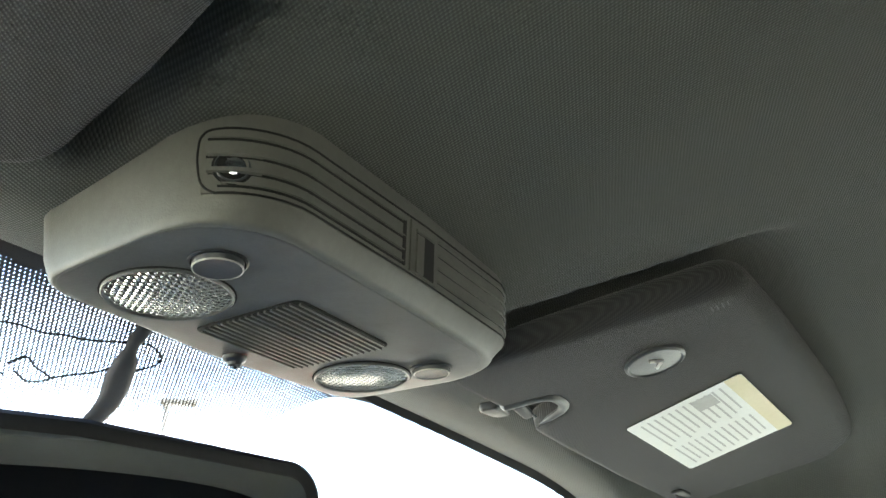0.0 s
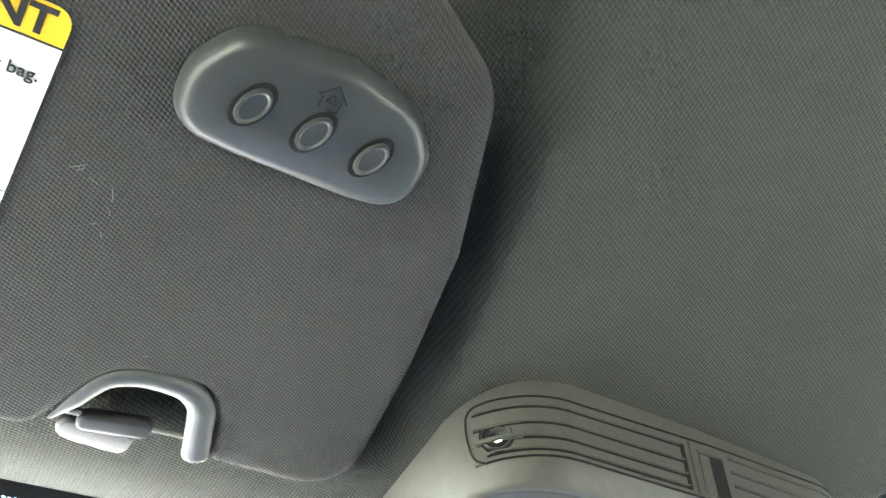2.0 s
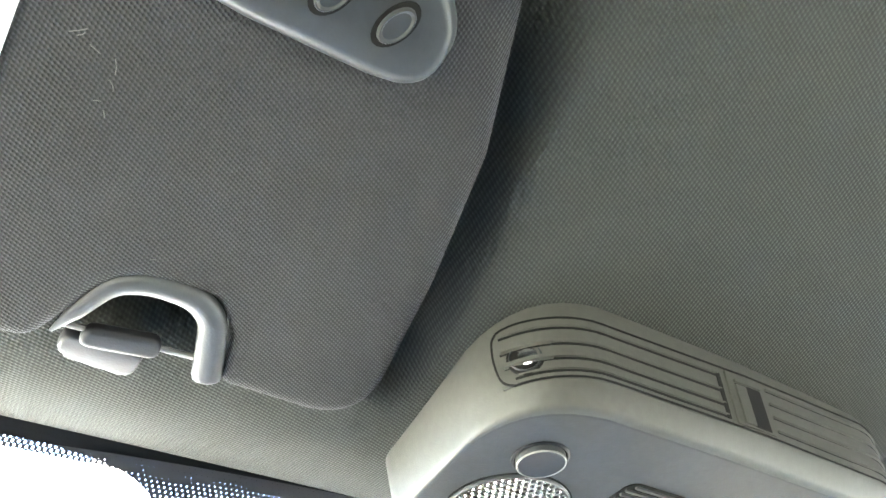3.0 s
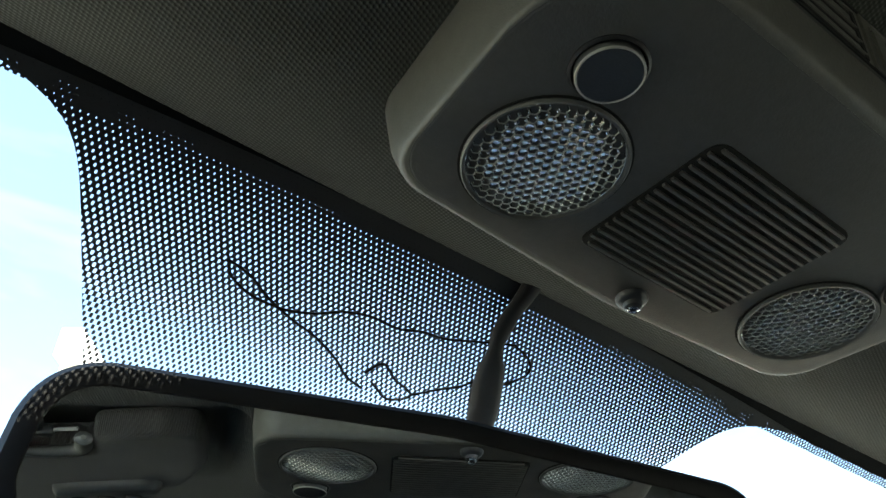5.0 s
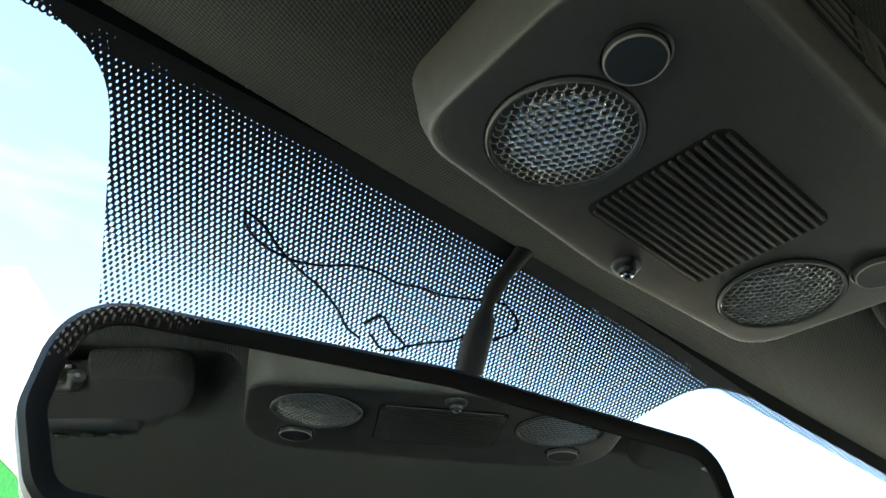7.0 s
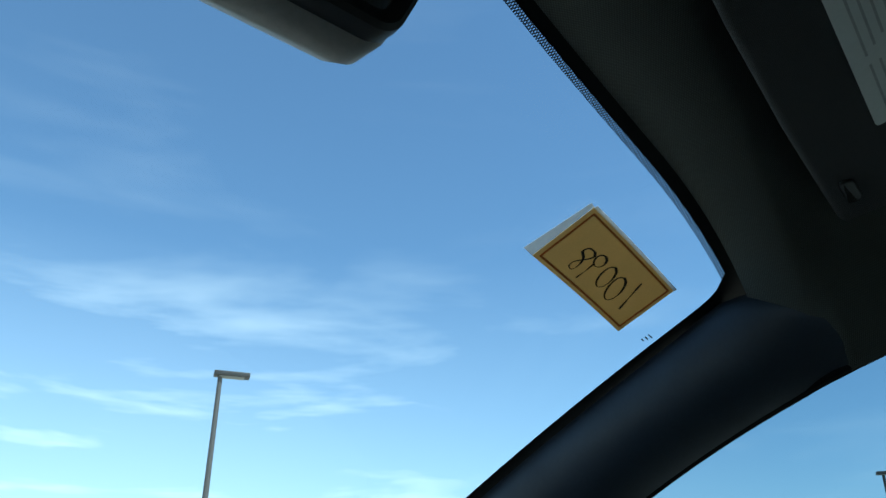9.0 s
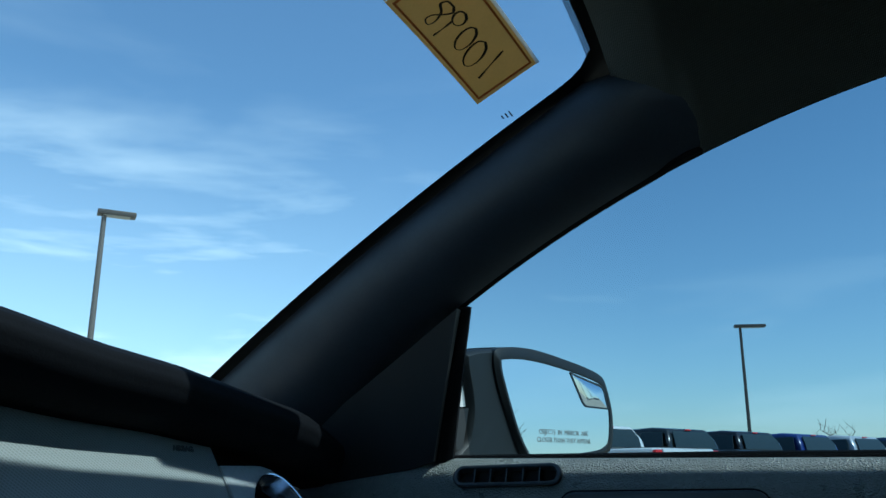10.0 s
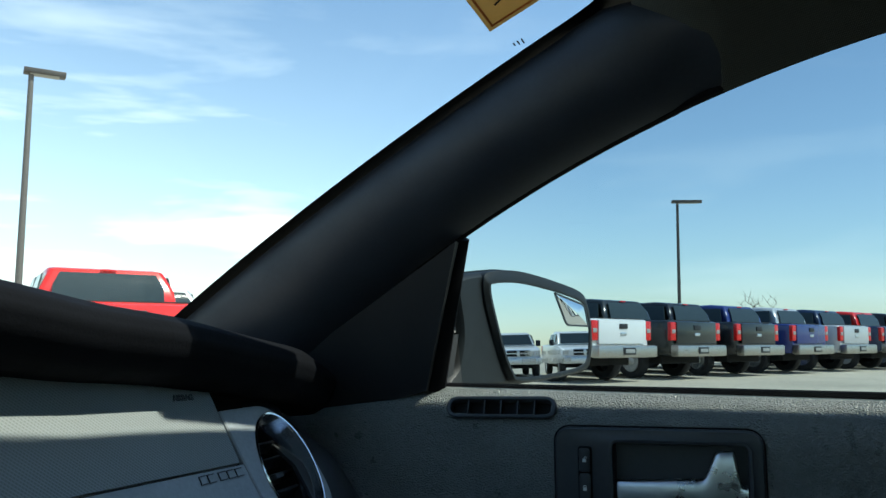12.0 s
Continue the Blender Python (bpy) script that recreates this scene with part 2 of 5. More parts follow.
M = dict(
    headliner=fabric("charcoal_headliner_cloth", (0.050, 0.054, 0.047), 0.0016, 38),
    visor=fabric("charcoal_visor_cloth", (0.046, 0.046, 0.0455), 0.0012, 30),
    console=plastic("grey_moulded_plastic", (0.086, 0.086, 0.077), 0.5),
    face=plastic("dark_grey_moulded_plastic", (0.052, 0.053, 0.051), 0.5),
    cap=plastic("slate_satin_cap", (0.016, 0.019, 0.024), 0.4),
    black=plastic("black_plastic", (0.013, 0.014, 0.016), 0.45),
    rubber=plastic("black_rubber", (0.005, 0.005, 0.006), 0.75, 700.0, spec=0.08),
    rim=plastic("soft_black_mirror_rim", (0.0045, 0.0050, 0.0070), 0.5, 700.0, 0.15, spec=0.4),
    # near-black that paints the shade of gaps and recesses; also joints and print
    deep_black=plastic("near_black_shade_and_print", (0.004, 0.004, 0.004), 0.9),
    mid=plastic("mid_grey_satin_plastic", (0.064, 0.068, 0.070), 0.4),
    slate=plastic("slate_grey_clip_plastic", (0.030, 0.032, 0.034), 0.5),
    light=plastic("light_grey_satin_plastic", (0.30, 0.30, 0.28), 0.5),
    scuff=plastic("pale_scuffed_fibre", (0.12, 0.12, 0.11), 0.9),
    pod=plastic("blue_grey_satin_plastic", (0.046, 0.051, 0.053), 0.36, 1300.0, 0.12),
    shell=plastic("warm_grey_mirror_shell", (0.46, 0.42, 0.36), 0.5),
    pillar=plastic("charcoal_pillar_trim", (0.023, 0.029, 0.040), 0.5, 900.0, 0.35),
    carpet=plastic("charcoal_carpet", (0.055, 0.055, 0.058), 0.95, 300.0, 0.6, 0.3, 0.1),
    pad=plastic("black_dash_pad", (0.0080, 0.0085, 0.0105), 0.65, 500.0, 0.5, spec=0.05),
    # paler than the pad so the hidden deck throws sunlight upwards
    deck=plastic("pale_bounce_deck", (0.31, 0.292, 0.262), 0.8, 500.0, 0.4),
    door=leather("black_grained_vinyl", (0.172, 0.185, 0.172), 1050.0),
    bezel=plastic("anthracite_satin_plastic", (0.042, 0.046, 0.050), 0.42),
    housing=plastic("dark_grey_mirror_plastic", (0.013, 0.0145, 0.0145), 0.5),
    panel=carbon("silver_grey_twill_panel", (0.245, 0.264, 0.262)),
    lower=plastic("silver_grey_dash_panel", (0.36, 0.39, 0.41), 0.45, 600.0, 0.4),
    chrome=chrome("polished_chrome"),
    satin=chrome("satin_chrome", (0.62, 0.64, 0.66), 0.28),
    # chrome dimmed and warmed to paint in a tan reflection
    bumper=chrome("tan_reflection_chrome", (0.46, 0.44, 0.40), 0.30),
    mirror=chrome("mirror_silver", (0.80, 0.82, 0.83), 0.0),
    dimmed=chrome("dimmed_mirror_silver", (0.74, 0.79, 0.84), 0.0),
    glass=clear("window_glass"),
    side_glass=clear("green_tinted_side_glass", (0.50, 0.58, 0.63)),
    # unseen driver's pane, its tint set to cut light from the left
    driver_glass=clear("faintly_tinted_side_glass", (0.62, 0.68, 0.67)),
    # opaque pale grey that paints the bright glints on the lens ridges
    ridge=plastic("pale_lens_glint", (0.26, 0.275, 0.26), 0.18, 900.0, 0.05),
    lens=lens_plastic("clear_lens_plastic"),
    frit=plastic("black_enamel", (0.004, 0.005, 0.006), 0.6, spec=0.1),
    dots=dotted("dotted_enamel", 0.00248, ((0.0905, 0.97), (0.096, 0.74), (0.106, 0.50), (0.139, 0.14), (0.165, -0.22))),
    edge_dots=dotted("edge_dotted_enamel", 0.0022, ((-1.0, 0.25), (1.0, 0.25))),
    white=plastic("white_label_film", (0.74, 0.75, 0.71), 0.5, 400.0, 0.05, 0.04),
    yellow=plastic("yellow_label_film", (0.80, 0.50, 0.02), 0.5, 400.0, 0.05, 0.04),
    cream=plastic("pale_cream_label_film", (0.62, 0.55, 0.33), 0.5, 400.0, 0.05, 0.04),
    ink=plastic("black_ink", (0.012, 0.012, 0.014), 0.7, 400.0, 0.05),
    grey_ink=plastic("grey_ink", (0.46, 0.46, 0.44), 0.7, 400.0, 0.05),
    tan=thin_paper("tan_tag_paper", (0.72, 0.55, 0.27)),
    paper=thin_paper("white_tag_paper", (0.86, 0.87, 0.87)),
    orange=plastic("orange_ink", (0.55, 0.16, 0.04), 0.8, 500.0, 0.05),
    concrete=asphalt("pale_concrete_lot", (0.43, 0.38, 0.29)),
    green=plastic("green_sign_panel", (0.006, 0.13, 0.006), 0.6, 3.0, 0.2, 0.4),
    brown=plastic("tan_brown_trim", (0.34, 0.20, 0.10), 0.7),
    tyre=plastic("tyre_rubber", (0.02, 0.02, 0.02), 0.8),
    pole=plastic("dark_bronze_pole", (0.05, 0.045, 0.04), 0.5),
    silverpole=plastic("weathered_steel_pole", (0.11, 0.10, 0.09), 0.5),
    bark=plastic("bare_bark", (0.12, 0.10, 0.085), 0.9),
    tint=plastic("tinted_truck_glass", (0.035, 0.05, 0.055), 0.08, 100.0, 0.0, spec=0.22),
    red_lamp=plastic("red_lamp_lens", (0.60, 0.012, 0.012), 0.25),
    car_white=paint("white_car_paint", (0.70, 0.70, 0.68)),
    car_silver=paint("silver_car_paint", (0.50, 0.51, 0.52), 0.3, 0.3),
    car_black=paint("black_car_paint", (0.007, 0.008, 0.010)),
    car_green=paint("dark_green_grey_car_paint", (0.011, 0.015, 0.014)),
    car_blue=paint("deep_blue_car_paint", (0.02, 0.035, 0.16)),
    car_navy=paint("navy_car_paint", (0.015, 0.03, 0.075)),
    car_red=paint("red_car_paint", (0.62, 0.02, 0.015)),
)


# ---- mesh helpers ----
def thing(name, label, category, at=(0, 0, 0), group="", kind=""):
    ob = new(name)
    ob.location = at
    ob.empty_display_size = 0.05
    return tagged(ob, label, category, group, kind)


def mesh(name, bm, material, smooth=True):
    me = bpy.data.meshes.new(name)
    bmesh.ops.recalc_face_normals(bm, faces=bm.faces)
    bm.to_mesh(me)
    bm.free()
    me.materials.append(material)
    if smooth:
        me.shade_smooth()
        me.set_sharp_from_angle(angle=radians(38))
    return me


def placed(ob):
    """The world pose of an object, without waiting for an update."""
    m = ob.matrix_basis.copy()
    return placed(ob.parent) @ ob.matrix_parent_inverse @ m if ob.parent else m


def part(name, bm, material, parent=None, label="", smooth=True):
    ob = new(name, mesh(name, bm, material, smooth))
    if parent is not None:
        ob.parent = parent
        ob.matrix_parent_inverse = placed(parent).inverted()
    if label:
        ob["label"] = label
    return ob


def grid(fun, nu, nv, closed=False):
    """A sheet of points fun(u, v), u and v from 0 to 1."""
    bm = bmesh.new()
    cols = nu if closed else nu + 1
    vs = [[bm.verts.new(fun(i / nu, j / nv)) for j in range(nv + 1)] for i in range(cols)]
    for i in range(nu):
        for j in range(nv):
            a, b = vs[i], vs[(i + 1) % cols]
            bm.faces.new((a[j], b[j], b[j + 1], a[j + 1]))
    return bm


def solid(bm, thick):
    """Gives a sheet thickness against its normals."""
    bmesh.ops.recalc_face_normals(bm, faces=bm.faces)
    bmesh.ops.solidify(bm, geom=bm.faces[:], thickness=thick)
    return bm


def loft(rings, cap0=True, cap1=True):
    bm = bmesh.new()
    vs = [[bm.verts.new(p) for p in ring] for ring in rings]
    n = len(vs[0])
    for a, b in zip(vs, vs[1:]):
        for i in range(n):
            bm.faces.new((a[i], a[(i + 1) % n], b[(i + 1) % n], b[i]))
    if cap0:
        bm.faces.new(vs[0])
    if cap1:
        bm.faces.new(vs[-1])
    return bm


def rounded(corners, n=6):
    """A closed outline in the plane from corners (x, y, radius)."""
    out = []
    m = len(corners)
    for i, (x, y, r) in enumerate(corners):
        p = Vector((x, y))
        a = (Vector(corners[i - 1][:2]) - p).normalized()
        b = (Vector(corners[(i + 1) % m][:2]) - p).normalized()
        ang = math.acos(max(-1, min(1, a.dot(b))))
        if r <= 0 or ang > 3.1:
            out.append(p)
            continue
        d = r / math.tan(ang / 2)
        s, e = p + a * d, p + b * d
        for k in range(n + 1):
            f = k / n
            q = (1 - f) ** 2 * s + 2 * f * (1 - f) * (p * 0.82 + (s + e) * 0.09) + f * f * e
            out.append(q)
    return out


def inset(pts, d):
    """The outline moved inwards by d (counter-clockwise or clockwise alike)."""
    area = sum(a.x * b.y - b.x * a.y for a, b in zip(pts, pts[1:] + pts[:1]))
    s = 1 if area > 0 else -1
    out = []
    for i, p in enumerate(pts):
        a, b = (p - pts[i - 1]), (pts[(i + 1) % len(pts)] - p)
        na, nb = Vector((-a.y, a.x)).normalized(), Vector((-b.y, b.x)).normalized()
        n = (na + nb)
        n = n.normalized() / max(0.5, n.length / 2) if n.length > 1e-6 else na
        out.append(p + n * d * s)
    return out


def pillow(pts, thick, bevel, place, steps=4, width=None):
    """A plate with rounded rims: the outline pts, from height 0 to thick, set into the world by place(x, y, h)."""
    unit = [q - p for p, q in zip(pts, inset(pts, 1.0))]
    size = [width(p) if width else bevel for p in pts]
    rings = []
    for up in (0, 1):
        for k in range(steps, -1, -1) if not up else range(steps + 1):
            a = math.pi / 2 * k / steps
            ring = []
            for p, n, b in zip(pts, unit, size):
                q, h = p + n * b * (1 - math.cos(a)), b * (1 - math.sin(a))
                ring.append(place(q.x, q.y, thick - h if up else min(h, thick - b)))
            rings.append(ring)
    return loft(rings)


def box(sx, sy, sz, at=(0, 0, 0), bevel=0.0, m=None):
    bm = bmesh.new()
    bmesh.ops.create_cube(bm, size=1, matrix=Matrix.Translation(at) @ Matrix.Diagonal((sx, sy, sz, 1)))
    if bevel:
        bmesh.ops.bevel(bm, geom=bm.edges[:], offset=bevel, segments=2, profile=0.6, affect="EDGES")
    if m is not None:
        bm.transform(m)
    return bm


def lathe(profile, m=None, n=32):
    """A turned body: profile of (radius, height)."""
    rings = [[(r * math.cos(2 * math.pi * i / n), r * math.sin(2 * math.pi * i / n), h) for i in range(n)] for r, h in profile]
    bm = loft(rings, False, False)
    bmesh.ops.remove_doubles(bm, verts=bm.verts[:], dist=1e-6)
    if m is not None:
        bm.transform(m)
    return bm


def tube(path, radius, n=10, flatten=1.0, caps=True):
    """A rod along a line of points; radius may be a list."""
    pts = [Vector(p) for p in path]
    rings = []
    up = Vector((0, 0, 1))
    for i, p in enumerate(pts):
        t = (pts[min(i + 1, len(pts) - 1)] - pts[max(i - 1, 0)]).normalized()
        side = t.cross(up)
        side = side.normalized() if side.length > 1e-4 else Vector((1, 0, 0))
        nrm = side.cross(t).normalized()
        r = radius[i] if isinstance(radius, (list, tuple)) else radius
        rings.append([p + side * r * math.cos(2 * math.pi * k / n) + nrm * r * flatten * math.sin(2 * math.pi * k / n) for k in range(n)])
    return loft(rings, caps, caps)


def smooth_line(pts, n=8):
    """A rounded line through the points."""
    p = [Vector(q) for q in pts]
    p = [2 * p[0] - p[1]] + p + [2 * p[-1] - p[-2]]
    out = []
    for i in range(1, len(p) - 2):
        for k in range(n):
            f = k / n
            a, b, c, d = p[i - 1 : i + 3]
            out.append(0.5 * (2 * b + (c - a) * f + (2 * a - 5 * b + 4 * c - d) * f * f + (3 * b - a - 3 * c + d) * f**3))
    return out + [p[-2]]


def words(text, size, m, material, parent, name="lettering", align="LEFT", depth=0.0001, label="", bold=0.0):
    """Lettering in the built-in font, turned into a mesh."""
    cu = bpy.data.curves.new(name, "FONT")
    cu.body, cu.size, cu.align_x, cu.extrude, cu.offset = text, size, align, depth, bold
    cu.resolution_u = 3
    ob = bpy.data.objects.new("temporary", cu)
    scene.collection.objects.link(ob)
    me = bpy.data.meshes.new_from_object(ob.evaluated_get(bpy.context.evaluated_depsgraph_get()))
    bpy.data.objects.remove(ob)
    bpy.data.curves.remove(cu)
    bm = bmesh.new()
    bm.from_mesh(me)
    bpy.data.meshes.remove(me)
    bm.transform(m)
    return part(name, bm, material, parent, label, smooth=False)


def frame_of(origin, ux, uy):
    """A pose from an origin and two directions in the plane."""
    ux = Vector(ux).normalized()
    uz = ux.cross(Vector(uy)).normalized()
    uy = uz.cross(ux)
    return Matrix.Translation(origin) @ Matrix((ux, uy, uz)).transposed().to_4x4()


# ---- the car's shell: fitted surfaces ----
ZC = 1.25  # height of the overhead console's face


def glass_z(x, y):
    return 1.238 - 0.52 * ((y - 0.112) + 0.45 * (x * x - 0.1815))


def roof_z(x, y):
    d = max(0.0, 0.075 - y)
    return 1.275 + 0.03 * d + 0.075 * (1 - math.exp(-((d / 0.36) ** 2))) - 0.15 * x * x


def rail(y):
    """The upper edge of the side opening, at x > 0."""
    yy = max(y, -0.33)
    z = 1.141 - 0.36 * yy - 0.55 * yy * yy
    return Vector((0.715 - 0.35 * (z - 0.9), y, z))


def glass_side(y):
    """Where the windscreen meets the pillar trim, at x > 0."""
    return 0.597 + 0.05 * (y - 0.1) + 0.28 * (y - 0.1) ** 2


def front_edge(x):
    return 0.0855 - 0.16 * x * x + 0.5 * max(0.0, abs(x) - 0.42) ** 2


def roll(x, y):
    """How far the headliner's front curls up towards the glass."""
    e = front_edge(x)
    f = min(1, max(0, (y - e + 0.065) / 0.065))
    return (glass_z(x, e) - 0.003 - roof_z(x, e)) * f * f


def pocket(x, y):
    """Depth of the hollows that the visors fold up into."""
    def ramp(a, lo, hi):
        f = min(1, max(0, (a - lo) / (hi - lo)))
        return f * f * (3 - 2 * f)

    inner = 0.128 + max(0.0, -0.03 - y) * 0.25 - 0.020
    return 0.015 * ramp(abs(x), inner, inner + 0.014) * ramp(-y, 0.0, 0.03) * ramp(y, -0.215, -0.165) * ramp(-abs(x), -0.60, -0.54)


def headliner_at(u, v):
    s = 2 * u - 1
    back = -1.25
    x0 = 0.60 * s
    y = front_edge(x0) + (back - front_edge(x0)) * (v ** 1.6)
    r = rail(min(y, 0.0))
    x = s * (0.60 + (r.x - 0.60) * min(1, max(0, (0.05 - y) / 0.06)))
    z = roof_z(x, y) + pocket(x, y) + roll(x, y)
    z -= (roof_z(r.x, y) - r.z) * abs(s) ** 7 * min(1, max(0, (0.06 - y) / 0.08))
    return (x, y, z)


headliner = part("ceiling", solid(grid(headliner_at, 240, 150), -0.006), M["headliner"])
tagged(headliner, "charcoal knitted cloth headliner with a soft moulded front edge", "headliner", kind="structure")


def roof_at(u, v):
    s = 2 * u - 1
    y = 0.06 - 1.5 * v
    x = 0.68 * s
    return (x, y, roof_z(x, y) + 0.035 - 0.03 * abs(s) ** 6)


roof = part("roof", solid(grid(roof_at, 24, 16), -0.004), M["car_silver"])
tagged(roof, "painted steel roof panel above the headliner", "roof", kind="structure")


def droop_z(x, y):
    r = rail(min(y, 0.0))
    return roof_z(x, y) - (roof_z(r.x, y) - r.z) * min(1, abs(x) / r.x) ** 7 * min(1, max(0, (0.06 - y) / 0.08))


def pillar_at(side):
    def fun(w, v):
        u = w * 1.08 - 0.08
        g = 0.035 + 0.62 * u
        gx = glass_side(g) + 0.010
        a = Vector((gx, g, min(glass_z(gx, g), roof_z(gx, g)) - 0.004))
        d = -0.035 + 0.56 * (max(u, 0.0) ** 1.1 + min(u, 0.0))
        b = rail(d) + Vector((0.004, 0, 0))
        p = a.lerp(b, v)
        out = (b - a).cross(Vector((0.05, 0.8, -0.5))).normalized()
        if out.x > 0:
            out = -out
        swell = math.sin(math.pi * v**0.9) ** 0.8 * (0.026 - 0.006 * u)
        p += out * swell
        f = min(1, max(0, (u + 0.08) / 0.20))
        f = f * f * (3 - 2 * f)
        p.z += (1 - f) * (max(p.z, droop_z(p.x, p.y)) + 0.003 - p.z)
        return (p.x * side, p.y, p.z)

    return fun


for side, word in ((1, "passenger"), (-1, "driver")):
    ob = part("trim", solid(grid(pillar_at(side), 40, 14), 0.003), M["pillar"])
    tagged(ob, "charcoal plastic windscreen pillar trim with a soft rounded face", "pillar trim", kind="structure")

# windscreen with its black enamel border
screen = thing("window_1", "raked laminated windscreen with a black dotted enamel border", "windscreen", kind="structure")


def screen_at(u, v):
    y = 0.03 + 0.72 * v
    x = (2 * u - 1) * (glass_side(y) + 0.03)
    return (x, y, glass_z(x, y))


pane = part("pane", grid(screen_at, 48, 30), M["glass"], screen, "clear curved glass")
pane.visible_shadow = False


def on_screen(x, y, h=0.0015):
    n = Vector((0.52 * 0.9 * x, 0.52, 1)).normalized()
    p = Vector((x, y, glass_z(x, y))) - n * h
    return (p.x, p.y, p.z)


def border(x):
    return 0.0935 - 0.15 * x * x + 0.5 * max(0.0, abs(x) - 0.42) ** 2


part("border", grid(lambda u, v: on_screen(1.24 * (u - 0.5), 0.035 + (border(1.24 * (u - 0.5)) - 0.035) * v), 60, 4), M["frit"], screen, "solid black enamel along the top edge")
part("border", grid(lambda u, v: on_screen(1.19 * (u - 0.5), border(1.19 * (u - 0.5)) + (0.0042 if abs(u - 0.5) > 0.13 else 0.0005) * v), 90, 2), M["edge_dots"], screen, "fine dotted enamel fringe")
for side in (1, -1):
    def side_band(u, v, side=side):
        y = 0.05 + 0.66 * u
        corner = 0.018 * math.exp(-max(0, y - border(0.58)) / 0.008)
        x = glass_side(y) + 0.02 - (0.022 + corner) * v
        return on_screen(side * x, y, 0.0018)

    part("border", grid(side_band, 80, 3), M["frit"], screen, "solid black enamel along the side")


def shade(u, v):
    y = 0.086 + 0.092 * v
    flare = 0.03 * math.exp(-(y - 0.088) / 0.006)
    w = 0.1645 - 0.50 * (y - 0.100) + flare
    return on_screen(w * (2 * u - 1) - 0.003, y, 0.0022)


part("shade_band", grid(shade, 60, 30), M["dots"], screen, "black enamel dot screen behind the mirror")


def plain_line(pts, r=0.00062):
    return tube([on_screen(x, y, 0.0026) for x, y in (tuple(q)[:2] for q in smooth_line([(a, b, 0) for a, b in pts], 8))], r, 5)


for pts in (
    ((-0.104, 0.1215), (-0.100, 0.1265), (-0.090, 0.1305), (-0.076, 0.1315), (-0.0636, 0.1290), (-0.052, 0.1240), (-0.0406, 0.1221), (-0.028, 0.1225), (-0.0171, 0.1200), (-0.006, 0.1190), (0.0062, 0.1156), (0.018, 0.1120), (0.0262, 0.1099)),
    ((-0.104, 0.1215), (-0.094, 0.1240), (-0.084, 0.1290), (-0.070, 0.1340), (-0.0580, 0.1370), (-0.0448, 0.1423), (-0.0350, 0.1480), (-0.0257, 0.1505)),
    ((-0.0290, 0.1440), (-0.0238, 0.1378), (-0.0150, 0.1420), (-0.0034, 0.1460), (-0.0120, 0.1510), (-0.0230, 0.1470)),
    ((0.0262, 0.1099), (0.0377, 0.1134), (0.0410, 0.1190), (0.0360, 0.1250), (0.0300, 0.1310), (0.0330, 0.1390)),
    ((-0.0034, 0.1460), (0.0060, 0.1400), (0.0150, 0.1350), (0.0220, 0.1280)),
):
    part("printed_line", plain_line(pts), M["frit"], screen, "thin wavy printed outline")

# side windows
for n, side in ((2, 1), (3, -1)):
    win = thing(f"window_{n}", "frameless side window, wound up", "side window", kind="structure")

    def side_glass(u, v, side=side):
        y = 0.215 - 1.1 * u
        top = rail(min(y, 0.19)).z + 0.012
        z = 0.88 + (top - 0.88) * v
        return (side * (0.722 - 0.35 * (z - 0.9)), y, z)

    ob = part("pane", grid(side_glass, 20, 6), M["side_glass" if side > 0 else "driver_glass"], win, "tempered glass")
    ob.visible_shadow = False

seal = part("trim", tube([rail(0.42 - 1.4 * i / 60) + Vector((0.002, 0, 0.0060)) for i in range(61)], 0.0055, 8), M["rubber"])
tagged(seal, "black rubber weatherstrip along the side opening", "weatherstrip", kind="structure")

# plain closing walls of the cabin, added to keep stray light out
wall = part("wall_rear", box(1.40, 0.14, 1.30, (0, -1.30, 0.80)), M["pad"])
tagged(wall, "added dark rear wall that shuts outside light out", "wall", kind="structure")
floor = part("floor", box(1.5, 2.4, 0.04, (0, -0.2, 0.25)), M["carpet"])
tagged(floor, "dark carpeted cabin floor", "floor", kind="structure")
wall = part("wall_front", box(1.4, 0.05, 0.7, (0, 0.82, 0.58)), M["pad"])
tagged(wall, "plain dark firewall under the windscreen", "wall", kind="structure")
# dark so that little light bounces back from the driver's side
wall = part("wall_left", box(0.05, 1.75, 0.64, (-0.735, -0.45, 0.585), 0.01), M["pad"])
tagged(wall, "unseen driver's door panel, kept dark to cut bounce light", "door", kind="structure")
# unseen bonnet, added and kept pale to reflect sun through the windscreen
hood = part("bonnet", solid(grid(lambda u, v: (-0.78 + 1.56 * u, 0.80 + 1.15 * v, 0.925 - 0.10 * v ** 2 - 0.10 * abs(2 * u - 1) ** 3), 16, 12), 0.01), M["car_white"])
tagged(hood, "unseen pale bonnet added to bounce sun into the cabin", "bonnet", kind="structure")
wall = part("wall_corner", box(0.05, 0.42, 0.6, (-0.735, 0.62, 0.60)), M["pad"])
tagged(wall, "plain dark side wall beside the footwell", "wall", kind="structure")
wall = part("wall_corner", box(0.05, 0.42, 0.6, (0.735, 0.62, 0.60)), M["pad"])
tagged(wall, "plain dark side wall beside the footwell", "wall", kind="structure")
wall = part("wall_quarter", box(0.05, 0.5, 0.4, (-0.70, -1.1, 1.10)), M["pad"])
tagged(wall, "plain dark quarter panel behind the driver's window", "wall", kind="structure")
wall = part("wall_quarter", box(0.05, 0.5, 0.4, (0.70, -1.1, 1.10)), M["pad"])
tagged(wall, "plain dark quarter panel behind the passenger's window", "wall", kind="structure")

